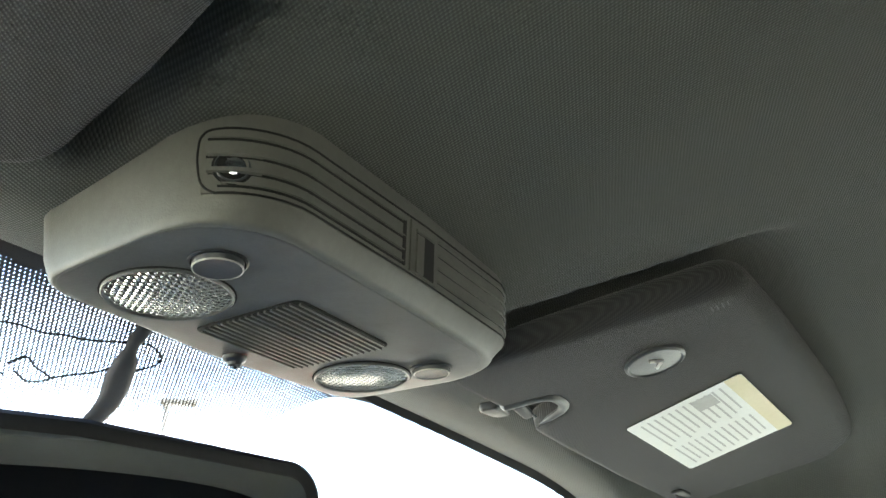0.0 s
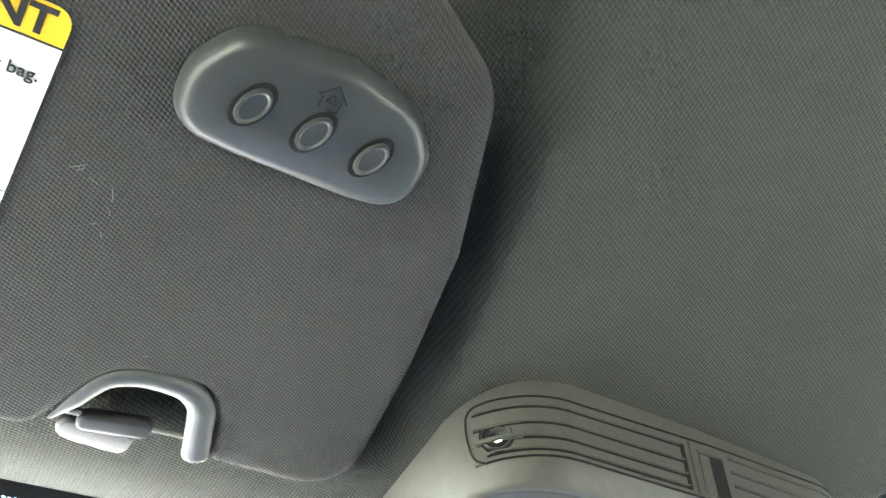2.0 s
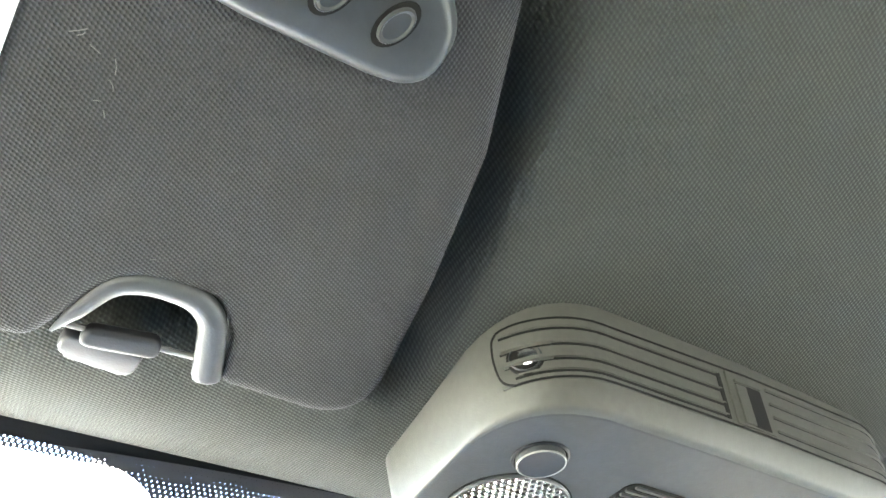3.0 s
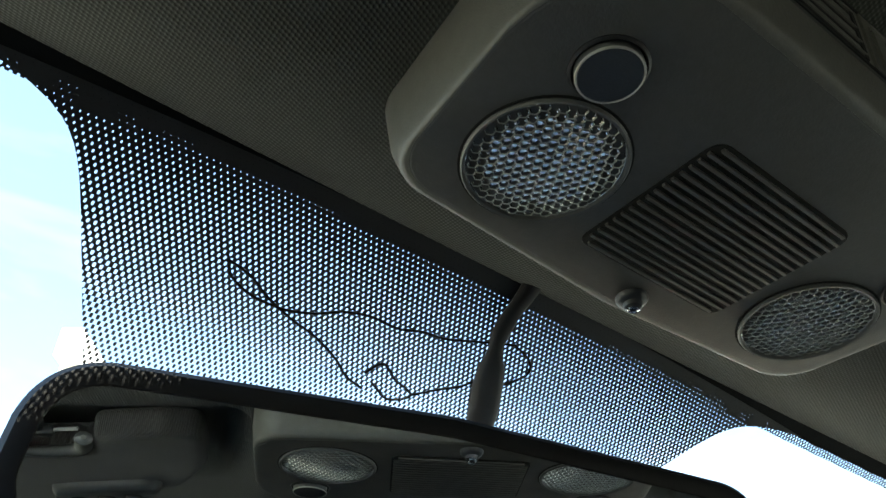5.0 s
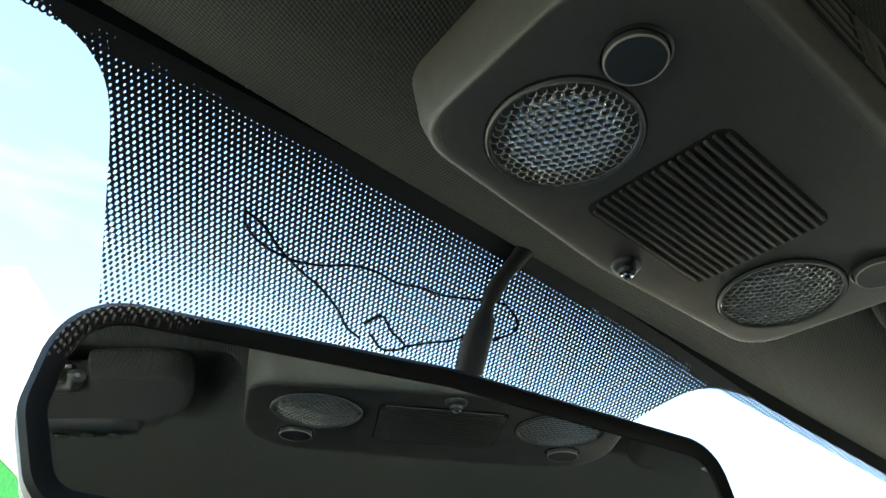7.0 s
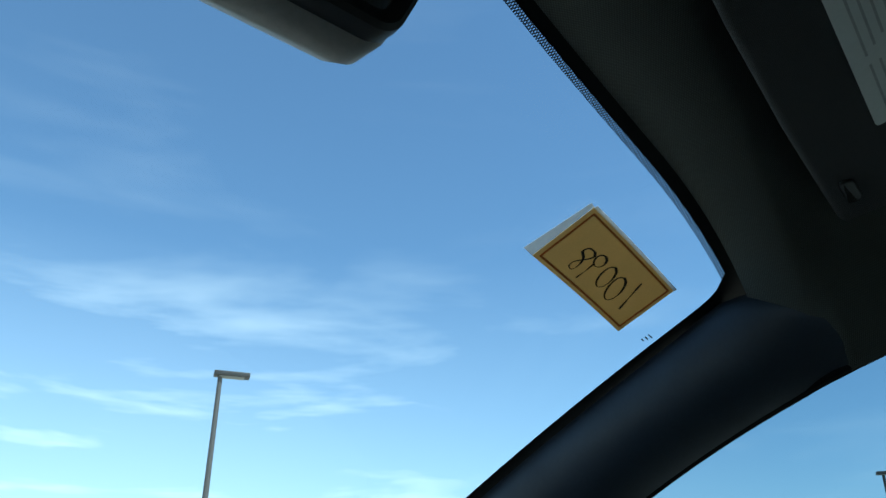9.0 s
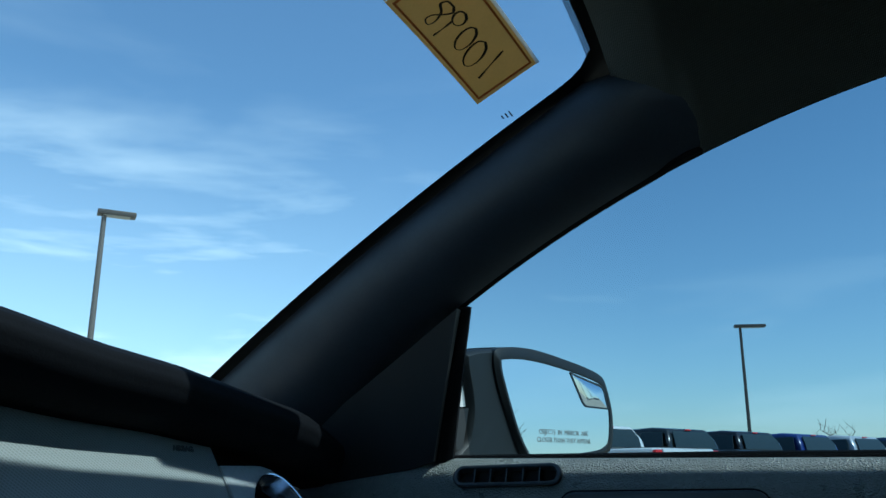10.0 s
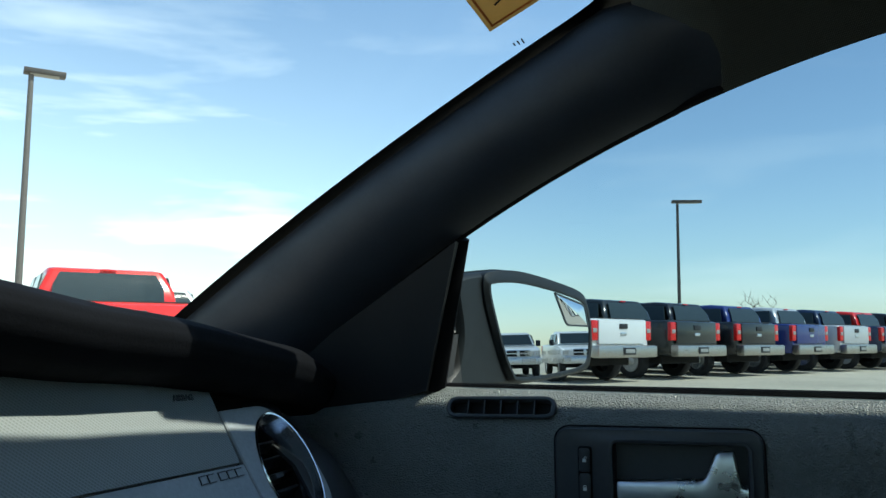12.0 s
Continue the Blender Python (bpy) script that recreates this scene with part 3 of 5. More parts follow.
# ---- overhead console ----
console = thing("overhead_console", "grey plastic overhead console with two map lights and a speaker grille", "overhead console", (0, 0, ZC))


def console_outline(grow, front):
    back = grow * (1.75 if grow > 0 else 1)
    c = [(-0.0985 - 0.4 * grow, 0.033 + front, 0.016), (0.0, 0.0385 + front, 0.0), (0.0985 + grow, 0.033 + front, 0.016), (0.1065 + back, -0.067 - back, 0.034), (0.0, -0.0685 - back, 0), (-0.1065 - 0.2 * grow, -0.067 - back, 0.034)]
    return rounded(c, 8)


LEVELS = [(-0.0042, -0.0034, 0.0000), (-0.0028, -0.0022, 0.0003), (-0.0014, -0.0010, 0.0014), (-0.0005, 0.0, 0.0038), (0.0020, 0.0020, 0.0095), (0.0026, 0.0036, 0.018), (0.0031, 0.0060, 0.030), (0.0026, 0.0080, 0.055)]
part("shell", loft([[(p.x, p.y, ZC + z) for p in console_outline(g, f)] for g, f, z in LEVELS]), M["console"], console, "grey moulded shell, paler than its face plate")
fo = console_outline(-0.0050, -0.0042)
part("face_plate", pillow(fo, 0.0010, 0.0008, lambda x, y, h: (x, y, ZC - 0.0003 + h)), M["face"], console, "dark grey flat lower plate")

for side in (-1, 1):
    at = Matrix.Translation((side * 0.0644, 0.0, ZC)) @ pose(0, 0, 0, 180, 0, 0)
    lamp = part("map_light", lathe([(0.0, -0.0045), (0.012, -0.0035), (0.0205, -0.0002), (0.0226, 0.0004)], at, 40), M["dimmed"], console, "silvered round reflector")
    part("rim", lathe([(0.0228, 0.0), (0.0238, 0.0), (0.0239, 0.0012), (0.0234, 0.0018), (0.0226, 0.0016), (0.0224, 0.0002)], at, 48), M["mid"], lamp, "thin grey rim")
    part("gap", lathe([(0.0238, 0.0), (0.0246, 0.0), (0.0246, 0.0006), (0.0238, 0.0006)], at, 48), M["deep_black"], lamp, "dark gap round the lamp")
    dome, web = bmesh.new(), bmesh.new()
    p = 0.0029
    for j in range(-10, 11):
        for i in range(-10, 11):
            x, y = (i + 0.5 * (j % 2)) * p, j * p * 0.866
            r = math.hypot(x, y)
            if r < 0.0216:
                h = 0.0022 - 0.0014 * (r / 0.0216) ** 2
                c = [(math.cos(math.pi / 6 + k * math.pi / 3), math.sin(math.pi / 6 + k * math.pi / 3)) for k in range(6)]
                rim, low, mid = ([at @ Vector((x + a * p * f, y + b * p * f, h + d)) for a, b in c] for f, d in ((0.577, 0.0), (0.485, -0.0003), (0.26, -0.0010)))
                vr, vl = [web.verts.new(q) for q in rim], [web.verts.new(q) for q in low]
                dl, dm = [dome.verts.new(q) for q in low], [dome.verts.new(q) for q in mid]
                for k in range(6):
                    n = (k + 1) % 6
                    web.faces.new((vr[k], vr[n], vl[n], vl[k]))
                    dome.faces.new((dl[k], dl[n], dm[n], dm[k]))
                dome.faces.new(dm)
    bump = part("lens", dome, M["lens"], lamp, "clear honeycomb plastic lens")
    tagged(bump, kind="stuff")
    # ridge highlights are put in as a pale opaque web
    part("lens_web", web, M["ridge"], lamp, "opaque pale ridges for the glints of the clear lens")
    at = Matrix.Translation((side * 0.0749, -0.0335, ZC)) @ pose(0, 0, 0, 180, 0, 0)
    btn = part("push_button", lathe([(0.0088, -0.001), (0.0088, 0.0024), (0.0086, 0.0029), (0.0080, 0.0029), (0.0, 0.0026)], at, 32), M["bezel"], console, "dark round push button with a thin pale rim")
    part("rim", lathe([(0.0089, 0.0027), (0.0088, 0.0032), (0.0086, 0.0033), (0.0083, 0.0031)], at, 32), M["light"], btn, "thin pale ring on the button's edge")
    part("recess", lathe([(0.0089, 0.0004), (0.0098, 0.0004), (0.0099, -0.0006)], at, 32), M["deep_black"], btn, "dark gap round the button")
    part("cap", lathe([(0.0083, 0.0029), (0.0081, 0.0031), (0.004, 0.0030), (0.0, 0.0029)], at, 28), M["cap"], btn, "dark dished cap")
    part("collar", lathe([(0.0094, 0.0), (0.0104, 0.0), (0.0104, 0.0008), (0.0097, 0.0012), (0.0094, 0.0008)], at, 32), M["black"], btn, "dark gap round the button")

go = rounded([(-0.0335, 0.0180, 0.004), (0.0335, 0.0180, 0.004), (0.0335, -0.0362, 0.005), (-0.0335, -0.0362, 0.005)], 5)
# the depth behind the slats is a flat plate coloured as shade
grille = part("speaker_grille", pillow(go, 0.0010, 0.0003, lambda x, y, h: (x, y, ZC - 0.0008 + h), 2), M["deep_black"], console, "near-black plate for the shade behind the speaker slats")
N = 17
for i in range(N):
    y = 0.0160 - 0.0502 * i / (N - 1)
    w = 0.0325 - (0.0022 if i in (0, N - 1) else 0)
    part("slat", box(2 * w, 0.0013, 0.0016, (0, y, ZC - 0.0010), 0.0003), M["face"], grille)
# microphone: a small black dome with a ring
at = Matrix.Translation((0.0035, 0.0282, ZC - 0.0005)) @ pose(0, 0, 0, 180, 0, 0)
mic = part("microphone", lathe([(0.0056, 0.0), (0.0055, 0.0012), (0.0046, 0.0022), (0.0034, 0.0028), (0.0030, 0.0042), (0.0022, 0.0046), (0.0, 0.0046)], at, 20), M["cap"], console, "small black microphone dome")
part("tip", lathe([(0.0012, 0.0044), (0.0021, 0.0045), (0.0024, 0.0051), (0.0018, 0.0056), (0.0011, 0.0052)], at @ pose(0.0, 0.0008, 0, 12), 16), M["satin"], mic, "bright ring on the tip")

# louvred rear wall of the console
def wall_point(s, grow=0.0):
    """A point of the rear wall, s in metres along it from the middle (negative to the left)."""
    a = abs(s)
    straight, r = 0.0735, 0.031
    if a <= straight:
        p = Vector((a, -0.0685 + 0.0015 * (a / straight)))
        nrm = Vector((0, -1))
    else:
        t = min((a - straight) / r, 1.42)
        p = Vector((straight + r * math.sin(t), -0.067 + r * (1 - math.cos(t))))
        nrm = Vector((math.sin(t), -math.cos(t)))
        if (a - straight) / r > 1.42:
            extra = (a - straight) - 1.42 * r
            p += Vector((math.cos(1.42), math.sin(1.42))) * extra
    p = p + nrm * (grow + 0.0046 - (0.0030 * min(1, max(0, a - straight) / 0.03) if s < 0 else 0))
    return Vector((p.x if s > 0 else -p.x, p.y)), Vector((nrm.x if s > 0 else -nrm.x, nrm.y))


def lean(z):
    """How far the rear wall has leant out at a height over the face."""
    return 0.0038 + (z - 0.0095) * 0.088 - 0.0043


def rise(s, z):
    """The ribs climb a little towards the far end."""
    return 0.0045 * min(1, max(0, (s + 0.07) / 0.15)) * z / 0.03


def wall_strip(s0, s1, z0, z1, g0, g1, n=40):
    """A bar on the rear wall between two heights, from depth g0 out to g1."""
    rings = []
    for i in range(n + 1):
        s = s0 + (s1 - s0) * i / n
        l0, l1 = lean(z0 - ZC), lean(z1 - ZC)
        ring = [wall_point(s, g)[0] for g in (g0 + l0, g1 + l0, g1 + l1, g0 + l1)]
        rings.append([(p.x, p.y, z + rise(s, z - ZC)) for p, z in zip(ring, (z0, z0 + 0.0002, z1 - 0.0002, z1))])
    return loft(rings)


L0, L1 = 0.0084, 0.0315
GROOVES = ((0.0102, -0.1030), (0.0148, -0.1060), (0.0205, -0.1068), (0.0268, -0.1065))
louvre = part("louvre_panel", wall_strip(-0.1080, 0.108, ZC + L0, ZC + L1, -0.004, 0.0, 60), M["console"], console, "curved ribbed panel along the rear wall")


def wall_line(pts, r=0.0004, h=0.0003):
    """A thin bead along the rear wall through points (s, z)."""
    out = []
    for p in smooth_line([(a, b, 0) for a, b in pts], 10):
        q = wall_point(p.x, lean(p.y) + h)[0]
        out.append((q.x, q.y, ZC + p.y + rise(p.x, p.y)))
    return tube(out, r, 6)


part("groove", wall_line([(0.105, L1), (0.05, L1), (0.0, L1), (-0.05, L1), (-0.09, L1), (-0.104, L1 - 0.0005), (-0.1082, L1 - 0.003), (-0.1092, 0.024), (-0.1092, 0.018), (-0.1078, 0.0115), (-0.1040, 0.0085), (-0.098, L0), (-0.05, L0), (0.0, L0), (0.05, L0), (0.105, L0)]), M["deep_black"], louvre, "dark joint line with a rounded end")
# slots are not cut: near-black strips paint the shade beside each rib
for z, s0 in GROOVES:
    part("groove", wall_strip(s0, -0.0160, ZC + z, ZC + z + 0.0011, -0.001, 0.0003, 50), M["deep_black"], louvre, "near-black strip for the shade between the ribs")
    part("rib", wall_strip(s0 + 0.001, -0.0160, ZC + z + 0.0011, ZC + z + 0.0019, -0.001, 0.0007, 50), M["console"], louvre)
part("slot_end", wall_strip(-0.0168, -0.0150, ZC + 0.0102, ZC + 0.0286, -0.001, 0.0005, 3), M["deep_black"], louvre, "near-black strip for the shade where the ribs end")
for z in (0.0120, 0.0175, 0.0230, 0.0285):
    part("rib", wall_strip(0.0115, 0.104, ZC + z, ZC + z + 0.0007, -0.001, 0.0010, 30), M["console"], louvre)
    part("groove", wall_strip(0.0115, 0.104, ZC + z - 0.0005, ZC + z, -0.001, 0.0003, 30), M["deep_black"], louvre, "near-black strip for the shade under the rib")
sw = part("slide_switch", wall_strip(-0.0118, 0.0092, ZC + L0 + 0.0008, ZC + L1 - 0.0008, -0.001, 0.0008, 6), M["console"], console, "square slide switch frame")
# no hollow here: the well's shade is a near-black patch
part("well", wall_strip(-0.0080, 0.0062, ZC + 0.0098, ZC + 0.0262, 0, 0.0011, 6), M["deep_black"], sw, "near-black patch for the shade in the finger well")
part("lip", wall_strip(-0.0084, 0.0062, ZC + 0.0262, ZC + 0.0274, 0, 0.0018, 6), M["console"], sw)
part("slider", wall_strip(-0.0082, -0.0028, ZC + 0.0098, ZC + 0.0255, 0, 0.0016, 6), M["console"], sw)
p0, n0 = wall_point(-0.0988, -0.0004)
at = frame_of((p0.x, p0.y, ZC + 0.0178), Vector((0, 0, 1)).cross(Vector((n0.x, n0.y, 0))), (0, 0, 1))
# shallow disc coloured near-black for the shade inside the lamp
bulb = part("bulb_well", lathe([(0.0, 0.0006), (0.0058, 0.0006), (0.0066, 0.0004), (0.0066, -0.004)], at, 28), M["deep_black"], console, "near-black disc for the shade in the lamp well")
part("reflector", lathe([(0.0050, 0.0007), (0.0054, 0.0011), (0.0058, 0.0007)], at, 24), M["cap"], bulb, "dark plastic ring")
part("bulb", lathe([(0.0024, 0.0004), (0.0034, 0.0010), (0.0026, 0.0015), (0.0, 0.0017)], at @ pose(0.0008, 0.0, 0), 16), M["chrome"], bulb, "small clear glass bulb")
for z in (0.0150, 0.0210):
    part("bar", wall_strip(-0.1062, -0.0905, ZC + z, ZC + z + 0.0017, -0.001, 0.0020, 10), M["console"], bulb, "rib crossing the lamp")


# ---- sun visors ----
def visor_z(y, x=0.1835):
    return ZC + 0.0091 + 0.187 * (-0.0085 - y) - 0.09 * (abs(x) - 0.1835)


def visor_at(side):
    n = Vector((-0.09, -0.187, -1)).normalized()

    def fun(x, y, h):
        p = Vector((x, y, visor_z(y, x))) + n * h
        return (side * p.x, p.y, p.z)

    return fun


VISORS = {
    -1: [(0.1290, -0.0025, 0.017), (0.1830, -0.0085, 0.0050), (0.1880, -0.0290, 0.009), (0.1965, -0.0405, 0.010), (0.2240, -0.0405, 0.012), (0.2395, -0.0098, 0.006), (0.30, -0.0080, 0.0), (0.560, -0.032, 0.02), (0.590, -0.212, 0.02), (0.36, -0.194, 0.0), (0.2030, -0.1805, 0.018), (0.1680, -0.1630, 0.022), (0.1462, -0.1110, 0.0), (0.1375, -0.0650, 0.0)],
    1: [(0.1335, -0.0070, 0.012), (0.2010, -0.0145, 0.0050), (0.2035, -0.0260, 0.006), (0.2090, -0.0465, 0.010), (0.2365, -0.0475, 0.012), (0.2520, -0.0148, 0.006), (0.30, -0.0172, 0.0), (0.405, -0.0255, 0.0), (0.560, -0.042, 0.02), (0.598, -0.208, 0.02), (0.39, -0.2015, 0.0), (0.25, -0.1885, 0.0), (0.1660, -0.1775, 0.020), (0.1500, -0.1110, 0.0), (0.1425, -0.0650, 0.0)],
}


def label_bar(parent, fun, x0, x1, y0, y1, material, name="text_bar", h=0.0011):
    a = [Vector((x0, y0)), Vector((x1, y0)), Vector((x1, y1)), Vector((x0, y1))]
    return part(name, loft([[fun(p.x, p.y, h) for p in a], [fun(p.x, p.y, h + 0.00012) for p in a]]), material, parent, smooth=False)


def make_visor(side, label):
    v = thing("sun_visor", label, "sun visor", (side * 0.36, -0.09, visor_z(-0.09, 0.36)), "pair of sun visors")
    fun = visor_at(side)
    part("body", pillow(rounded(VISORS[side], 7), 0.024, 0.0060, lambda x, y, h: fun(x, y, (h - 0.024) * (0.70 + 0.30 * min(1, max(0, -y / 0.15)))), 5, lambda p: 0.0055 + 0.0062 * min(1, max(0, (-0.055 - p.y) / 0.05))), M["visor"], v, "padded charcoal cloth board")
    sx, sy = (0.0125, -0.0070) if side > 0 else (0.0, 0.0)
    lip = smooth_line([(0.2350, -0.0140, 0), (0.2304, -0.0244, 0), (0.2258, -0.0336, 0), (0.2194, -0.0378, 0), (0.2110, -0.0390, 0), (0.2020, -0.0372, 0), (0.1950, -0.0312, 0), (0.1912, -0.0212, 0), (0.1880, -0.0110, 0), (0.1868, -0.0072, 0)], 6)
    n = len(lip) - 1
    part("notch_trim", tube([fun(p.x + sx, p.y + sy, -0.0022) for p in lip], [(0.0022 + 0.0022 * min(1, i / n * 2.2) + 0.0010 * max(0, i / n - 0.6)) * min(1, 0.25 + i / n * 8, 0.3 + (1 - i / n) * 9) for i in range(n + 1)], 14, 0.75), M["mid"], v, "smooth grey plastic notch edging")
    part("rod", tube([fun(0.1915 + sx, -0.0112 + sy, -0.0075), fun(0.2330 + sx, -0.0130 + sy, -0.0075)], 0.0010, 8), M["light"], v, "pale steel pivot rod")
    keep = rounded([(0.2025, -0.0085, 0.003), (0.2270, -0.0075, 0.003), (0.2255, -0.0150, 0.003), (0.2040, -0.0165, 0.003)], 5)
    part("keeper", pillow(keep, 0.005, 0.0018, lambda x, y, h: fun(x + sx, y + sy, h - 0.0095), 4), M["slate"], v, "grey plastic sleeve on the rod")
    return v, fun


visor, fun = make_visor(-1, "charcoal cloth sun visor with a warning label and garage door buttons")
lab = part("warning_label", pillow(rounded([(0.2690, -0.1390, 0.004), (0.405, -0.1390, 0.004), (0.405, -0.0555, 0.004), (0.2690, -0.0555, 0.004)], 5), 0.0003, 0.00005, lambda x, y, h: fun(x, y, h + 0.0006), 1), M["white"], visor, "white bilingual air bag warning label", smooth=False)
part("heading", pillow(rounded([(0.2690, -0.1390, 0.004), (0.405, -0.1390, 0.004), (0.405, -0.1303, 0.0), (0.2690, -0.1303, 0.0)], 5), 0.0003, 0.00005, lambda x, y, h: fun(x, y, h + 0.0008), 1), M["yellow"], lab, "yellow heading strip", smooth=False)
label_bar(lab, fun, 0.2690, 0.405, -0.1303, -0.1298, M["ink"], "rule")
label_bar(lab, fun, 0.2690, 0.405, -0.0904, -0.0902, M["ink"], "rule")


def visor_words(text, x, y, size, align="RIGHT", material="ink", bold=0.0):
    ux = (Vector(fun(0.25, -0.12, 0)) - Vector(fun(0.35, -0.12, 0))).normalized()
    uy = (Vector(fun(0.3, -0.12, 0)) - Vector(fun(0.3, -0.05, 0))).normalized()
    words(text, size, frame_of(fun(x, y, 0.0012), ux, uy), M[material], lab, align=align, bold=bold)


for text, x, y, size, bold in (("NT", 0.2722, -0.1318, 0.0092, 0.0003), ("BAGS", 0.2822, -0.1256, 0.0056, 0.00006), ("ed by the air bag.", 0.2712, -0.1206, 0.0043, 0.00003), ("dren.", 0.2858, -0.1162, 0.0043, 0.00003), ("ont.", 0.2844, -0.1120, 0.0043, 0.00003), ("INÉS", 0.2738, -0.0860, 0.0055, 0.00006), ("fant.", 0.2714, -0.0666, 0.0042, 0.00003)):
    visor_words(text, x, y, size, bold=bold)
for y, x0, x1 in ((-0.136, 0.318, 0.39), (-0.1195, 0.335, 0.395), (-0.1145, 0.345, 0.395), (-0.1095, 0.335, 0.395), (-0.104, 0.335, 0.39), (-0.0815, 0.32, 0.39), (-0.0755, 0.32, 0.395), (-0.069, 0.315, 0.395), (-0.063, 0.315, 0.385)):
    label_bar(lab, fun, x0, x1, y - 0.0012, y + 0.0012, M["ink"])

scuff_rng = random.Random(4)
for x, y, turn, size in ((0.2566, -0.1028, 0.6, 0.004), (0.2558, -0.1022, 0.8, 0.002), (0.2520, -0.1000, -0.4, 0.003), (0.2468, -0.0978, 1.9, 0.004), (0.2460, -0.0930, 2.2, 0.003), (0.2450, -0.0853, 2.0, 0.002), (0.2475, -0.0880, 0.3, 0.0016), (0.2192, -0.0486, 0.2, 0.0016)):
    dx, dy = size * math.cos(turn) / 2, size * math.sin(turn) / 2
    part("scuff", tube([fun(x - dx, y - dy, 0.0), fun(x + scuff_rng.uniform(-0.0004, 0.0004), y, 0.0), fun(x + dx, y + dy, 0.0)], 0.00014, 4), M["scuff"], visor, "pale scuff in the cloth")
pod_line = rounded([(0.2445, -0.1235, 0.010), (0.2455, -0.1400, 0.011), (0.2380, -0.1530, 0.012), (0.2100, -0.1565, 0.016), (0.1895, -0.1520, 0.016), (0.1790, -0.1410, 0.012), (0.1785, -0.1232, 0.010), (0.1950, -0.1213, 0.010), (0.2270, -0.1218, 0.012)], 6)
rings = []
for k in range(7):
    a = math.pi / 2 * k / 6
    top = inset(pod_line, 0.0045 * (1 - math.cos(a)))
    rings.append([fun(p.x, p.y, 0.0068 * math.sin(a)) for p in top])
mid = sum(top, Vector((0, 0))) / len(top)
for f in (0.85, 0.65, 0.4, 0.15):
    rings.append([fun(mid.x + (p.x - mid.x) * f, mid.y + (p.y - mid.y) * f, 0.0068 + 0.0007 * (1 - f * f)) for p in top])
pod = part("button_pod", loft(rings), M["pod"], visor, "blue-grey oval garage door opener pod")
for bx, by in ((0.2290, -0.1381), (0.2130, -0.1374), (0.1966, -0.1369)):
    prof = [(0.98, 0.0002), (0.96, 0.0014), (0.90, 0.0019), (0.82, 0.0018), (0.72, 0.0012), (0.3, 0.0010), (0.02, 0.0010)]
    gap = [(1.26, 0.0001), (1.24, 0.0004), (0.97, 0.0004), (0.97, 0.0001)]
    bm = loft([[fun(bx + 0.0035 * r * math.cos(t) + 0.0012 * r * math.sin(t), by + 0.0052 * r * math.sin(t), 0.0075 + h) for t in (2 * math.pi * i / 24 for i in range(24))] for r, h in prof])
    button = part("opener_button", bm, M["pod"], pod, "oval dished button")
    bm = loft([[fun(bx + 0.0035 * r * math.cos(t) + 0.0012 * r * math.sin(t), by + 0.0052 * r * math.sin(t), 0.0075 + h) for t in (2 * math.pi * i / 24 for i in range(24))] for r, h in gap], False, False)
    part("gap", bm, M["deep_black"], button, "dark gap round the button")
hx, hy = 0.2130, -0.1466
for pts in (
    [(0.0026, 0.0026), (0.0026, -0.0005), (0.0040, -0.0005), (0.0, -0.0042), (-0.0040, -0.0005), (-0.0026, -0.0005), (-0.0026, 0.0026), (0.0002, 0.0026)],
    [(0.0014, 0.0005), (-0.0014, 0.0005), (0.0, -0.0018), (0.0014, 0.0005)],
):
    part("house_icon", tube([fun(hx + 0.95 * a, hy + 0.95 * b, 0.0076) for a, b in pts], 0.0002, 5), M["deep_black"], pod, "dark house outline")

visor, fun = make_visor(1, "charcoal cloth sun visor with a white label and round badge")
lab = part("warning_label", pillow(rounded([(0.280, -0.1495, 0.003), (0.412, -0.1628, 0.003), (0.437, -0.0755, 0.003), (0.303, -0.0630, 0.003)], 4), 0.0003, 0.00005, lambda x, y, h: fun(x, y, h + 0.0006), 1), M["white"], visor, "white bilingual warning label with a faded yellow heading", smooth=False)
part("heading", pillow(rounded([(0.280, -0.1495, 0.003), (0.412, -0.1628, 0.003), (0.4155, -0.1510, 0.0), (0.2835, -0.1375, 0.0)], 4), 0.0003, 0.00005, lambda x, y, h: fun(x, y, h + 0.0008), 1), M["cream"], lab, "pale yellow heading strip", smooth=False)


def label_point(u, v, h):
    """A spot of the passenger's label: u across, v from its front edge to its rear edge."""
    a, b = Vector((0.303, -0.0630)).lerp(Vector((0.437, -0.0755)), u), Vector((0.280, -0.1495)).lerp(Vector((0.412, -0.1628)), u)
    p = a.lerp(b, v)
    return fun(p.x, p.y, h)


def label_strip(u0, u1, v0, v1, material, name="text_bar"):
    a = ((u0, v0), (u1, v0), (u1, v1), (u0, v1))
    part(name, loft([[label_point(u, v, 0.0011) for u, v in a], [label_point(u, v, 0.00125) for u, v in a]]), material, lab, smooth=False)


for i in range(12):
    v = 0.80 - 0.063 * i
    label_strip(0.05, 0.42 + 0.04 * (i % 3), v - 0.008, v + 0.008, M["grey_ink"])
    label_strip(0.56, 0.88 + 0.04 * (i % 2), v - 0.008, v + 0.008, M["grey_ink"])
label_strip(0.06, 0.22, 0.55, 0.72, M["grey_ink"], "picture_block")
c = Vector((0.2145, -0.1108))
badge = part("round_badge", loft([[fun(c.x + 0.0165 * r * math.cos(t), c.y + 0.0165 * r * math.sin(t), h) for t in (2 * math.pi * i / 32 for i in range(32))] for r, h in ((1.12, 0.0), (1.12, 0.0016), (1.02, 0.0026), (0.96, 0.0016), (0.6, 0.0020), (0.02, 0.0022))]), M["mid"], visor, "round grey badge with a moulded pictogram")
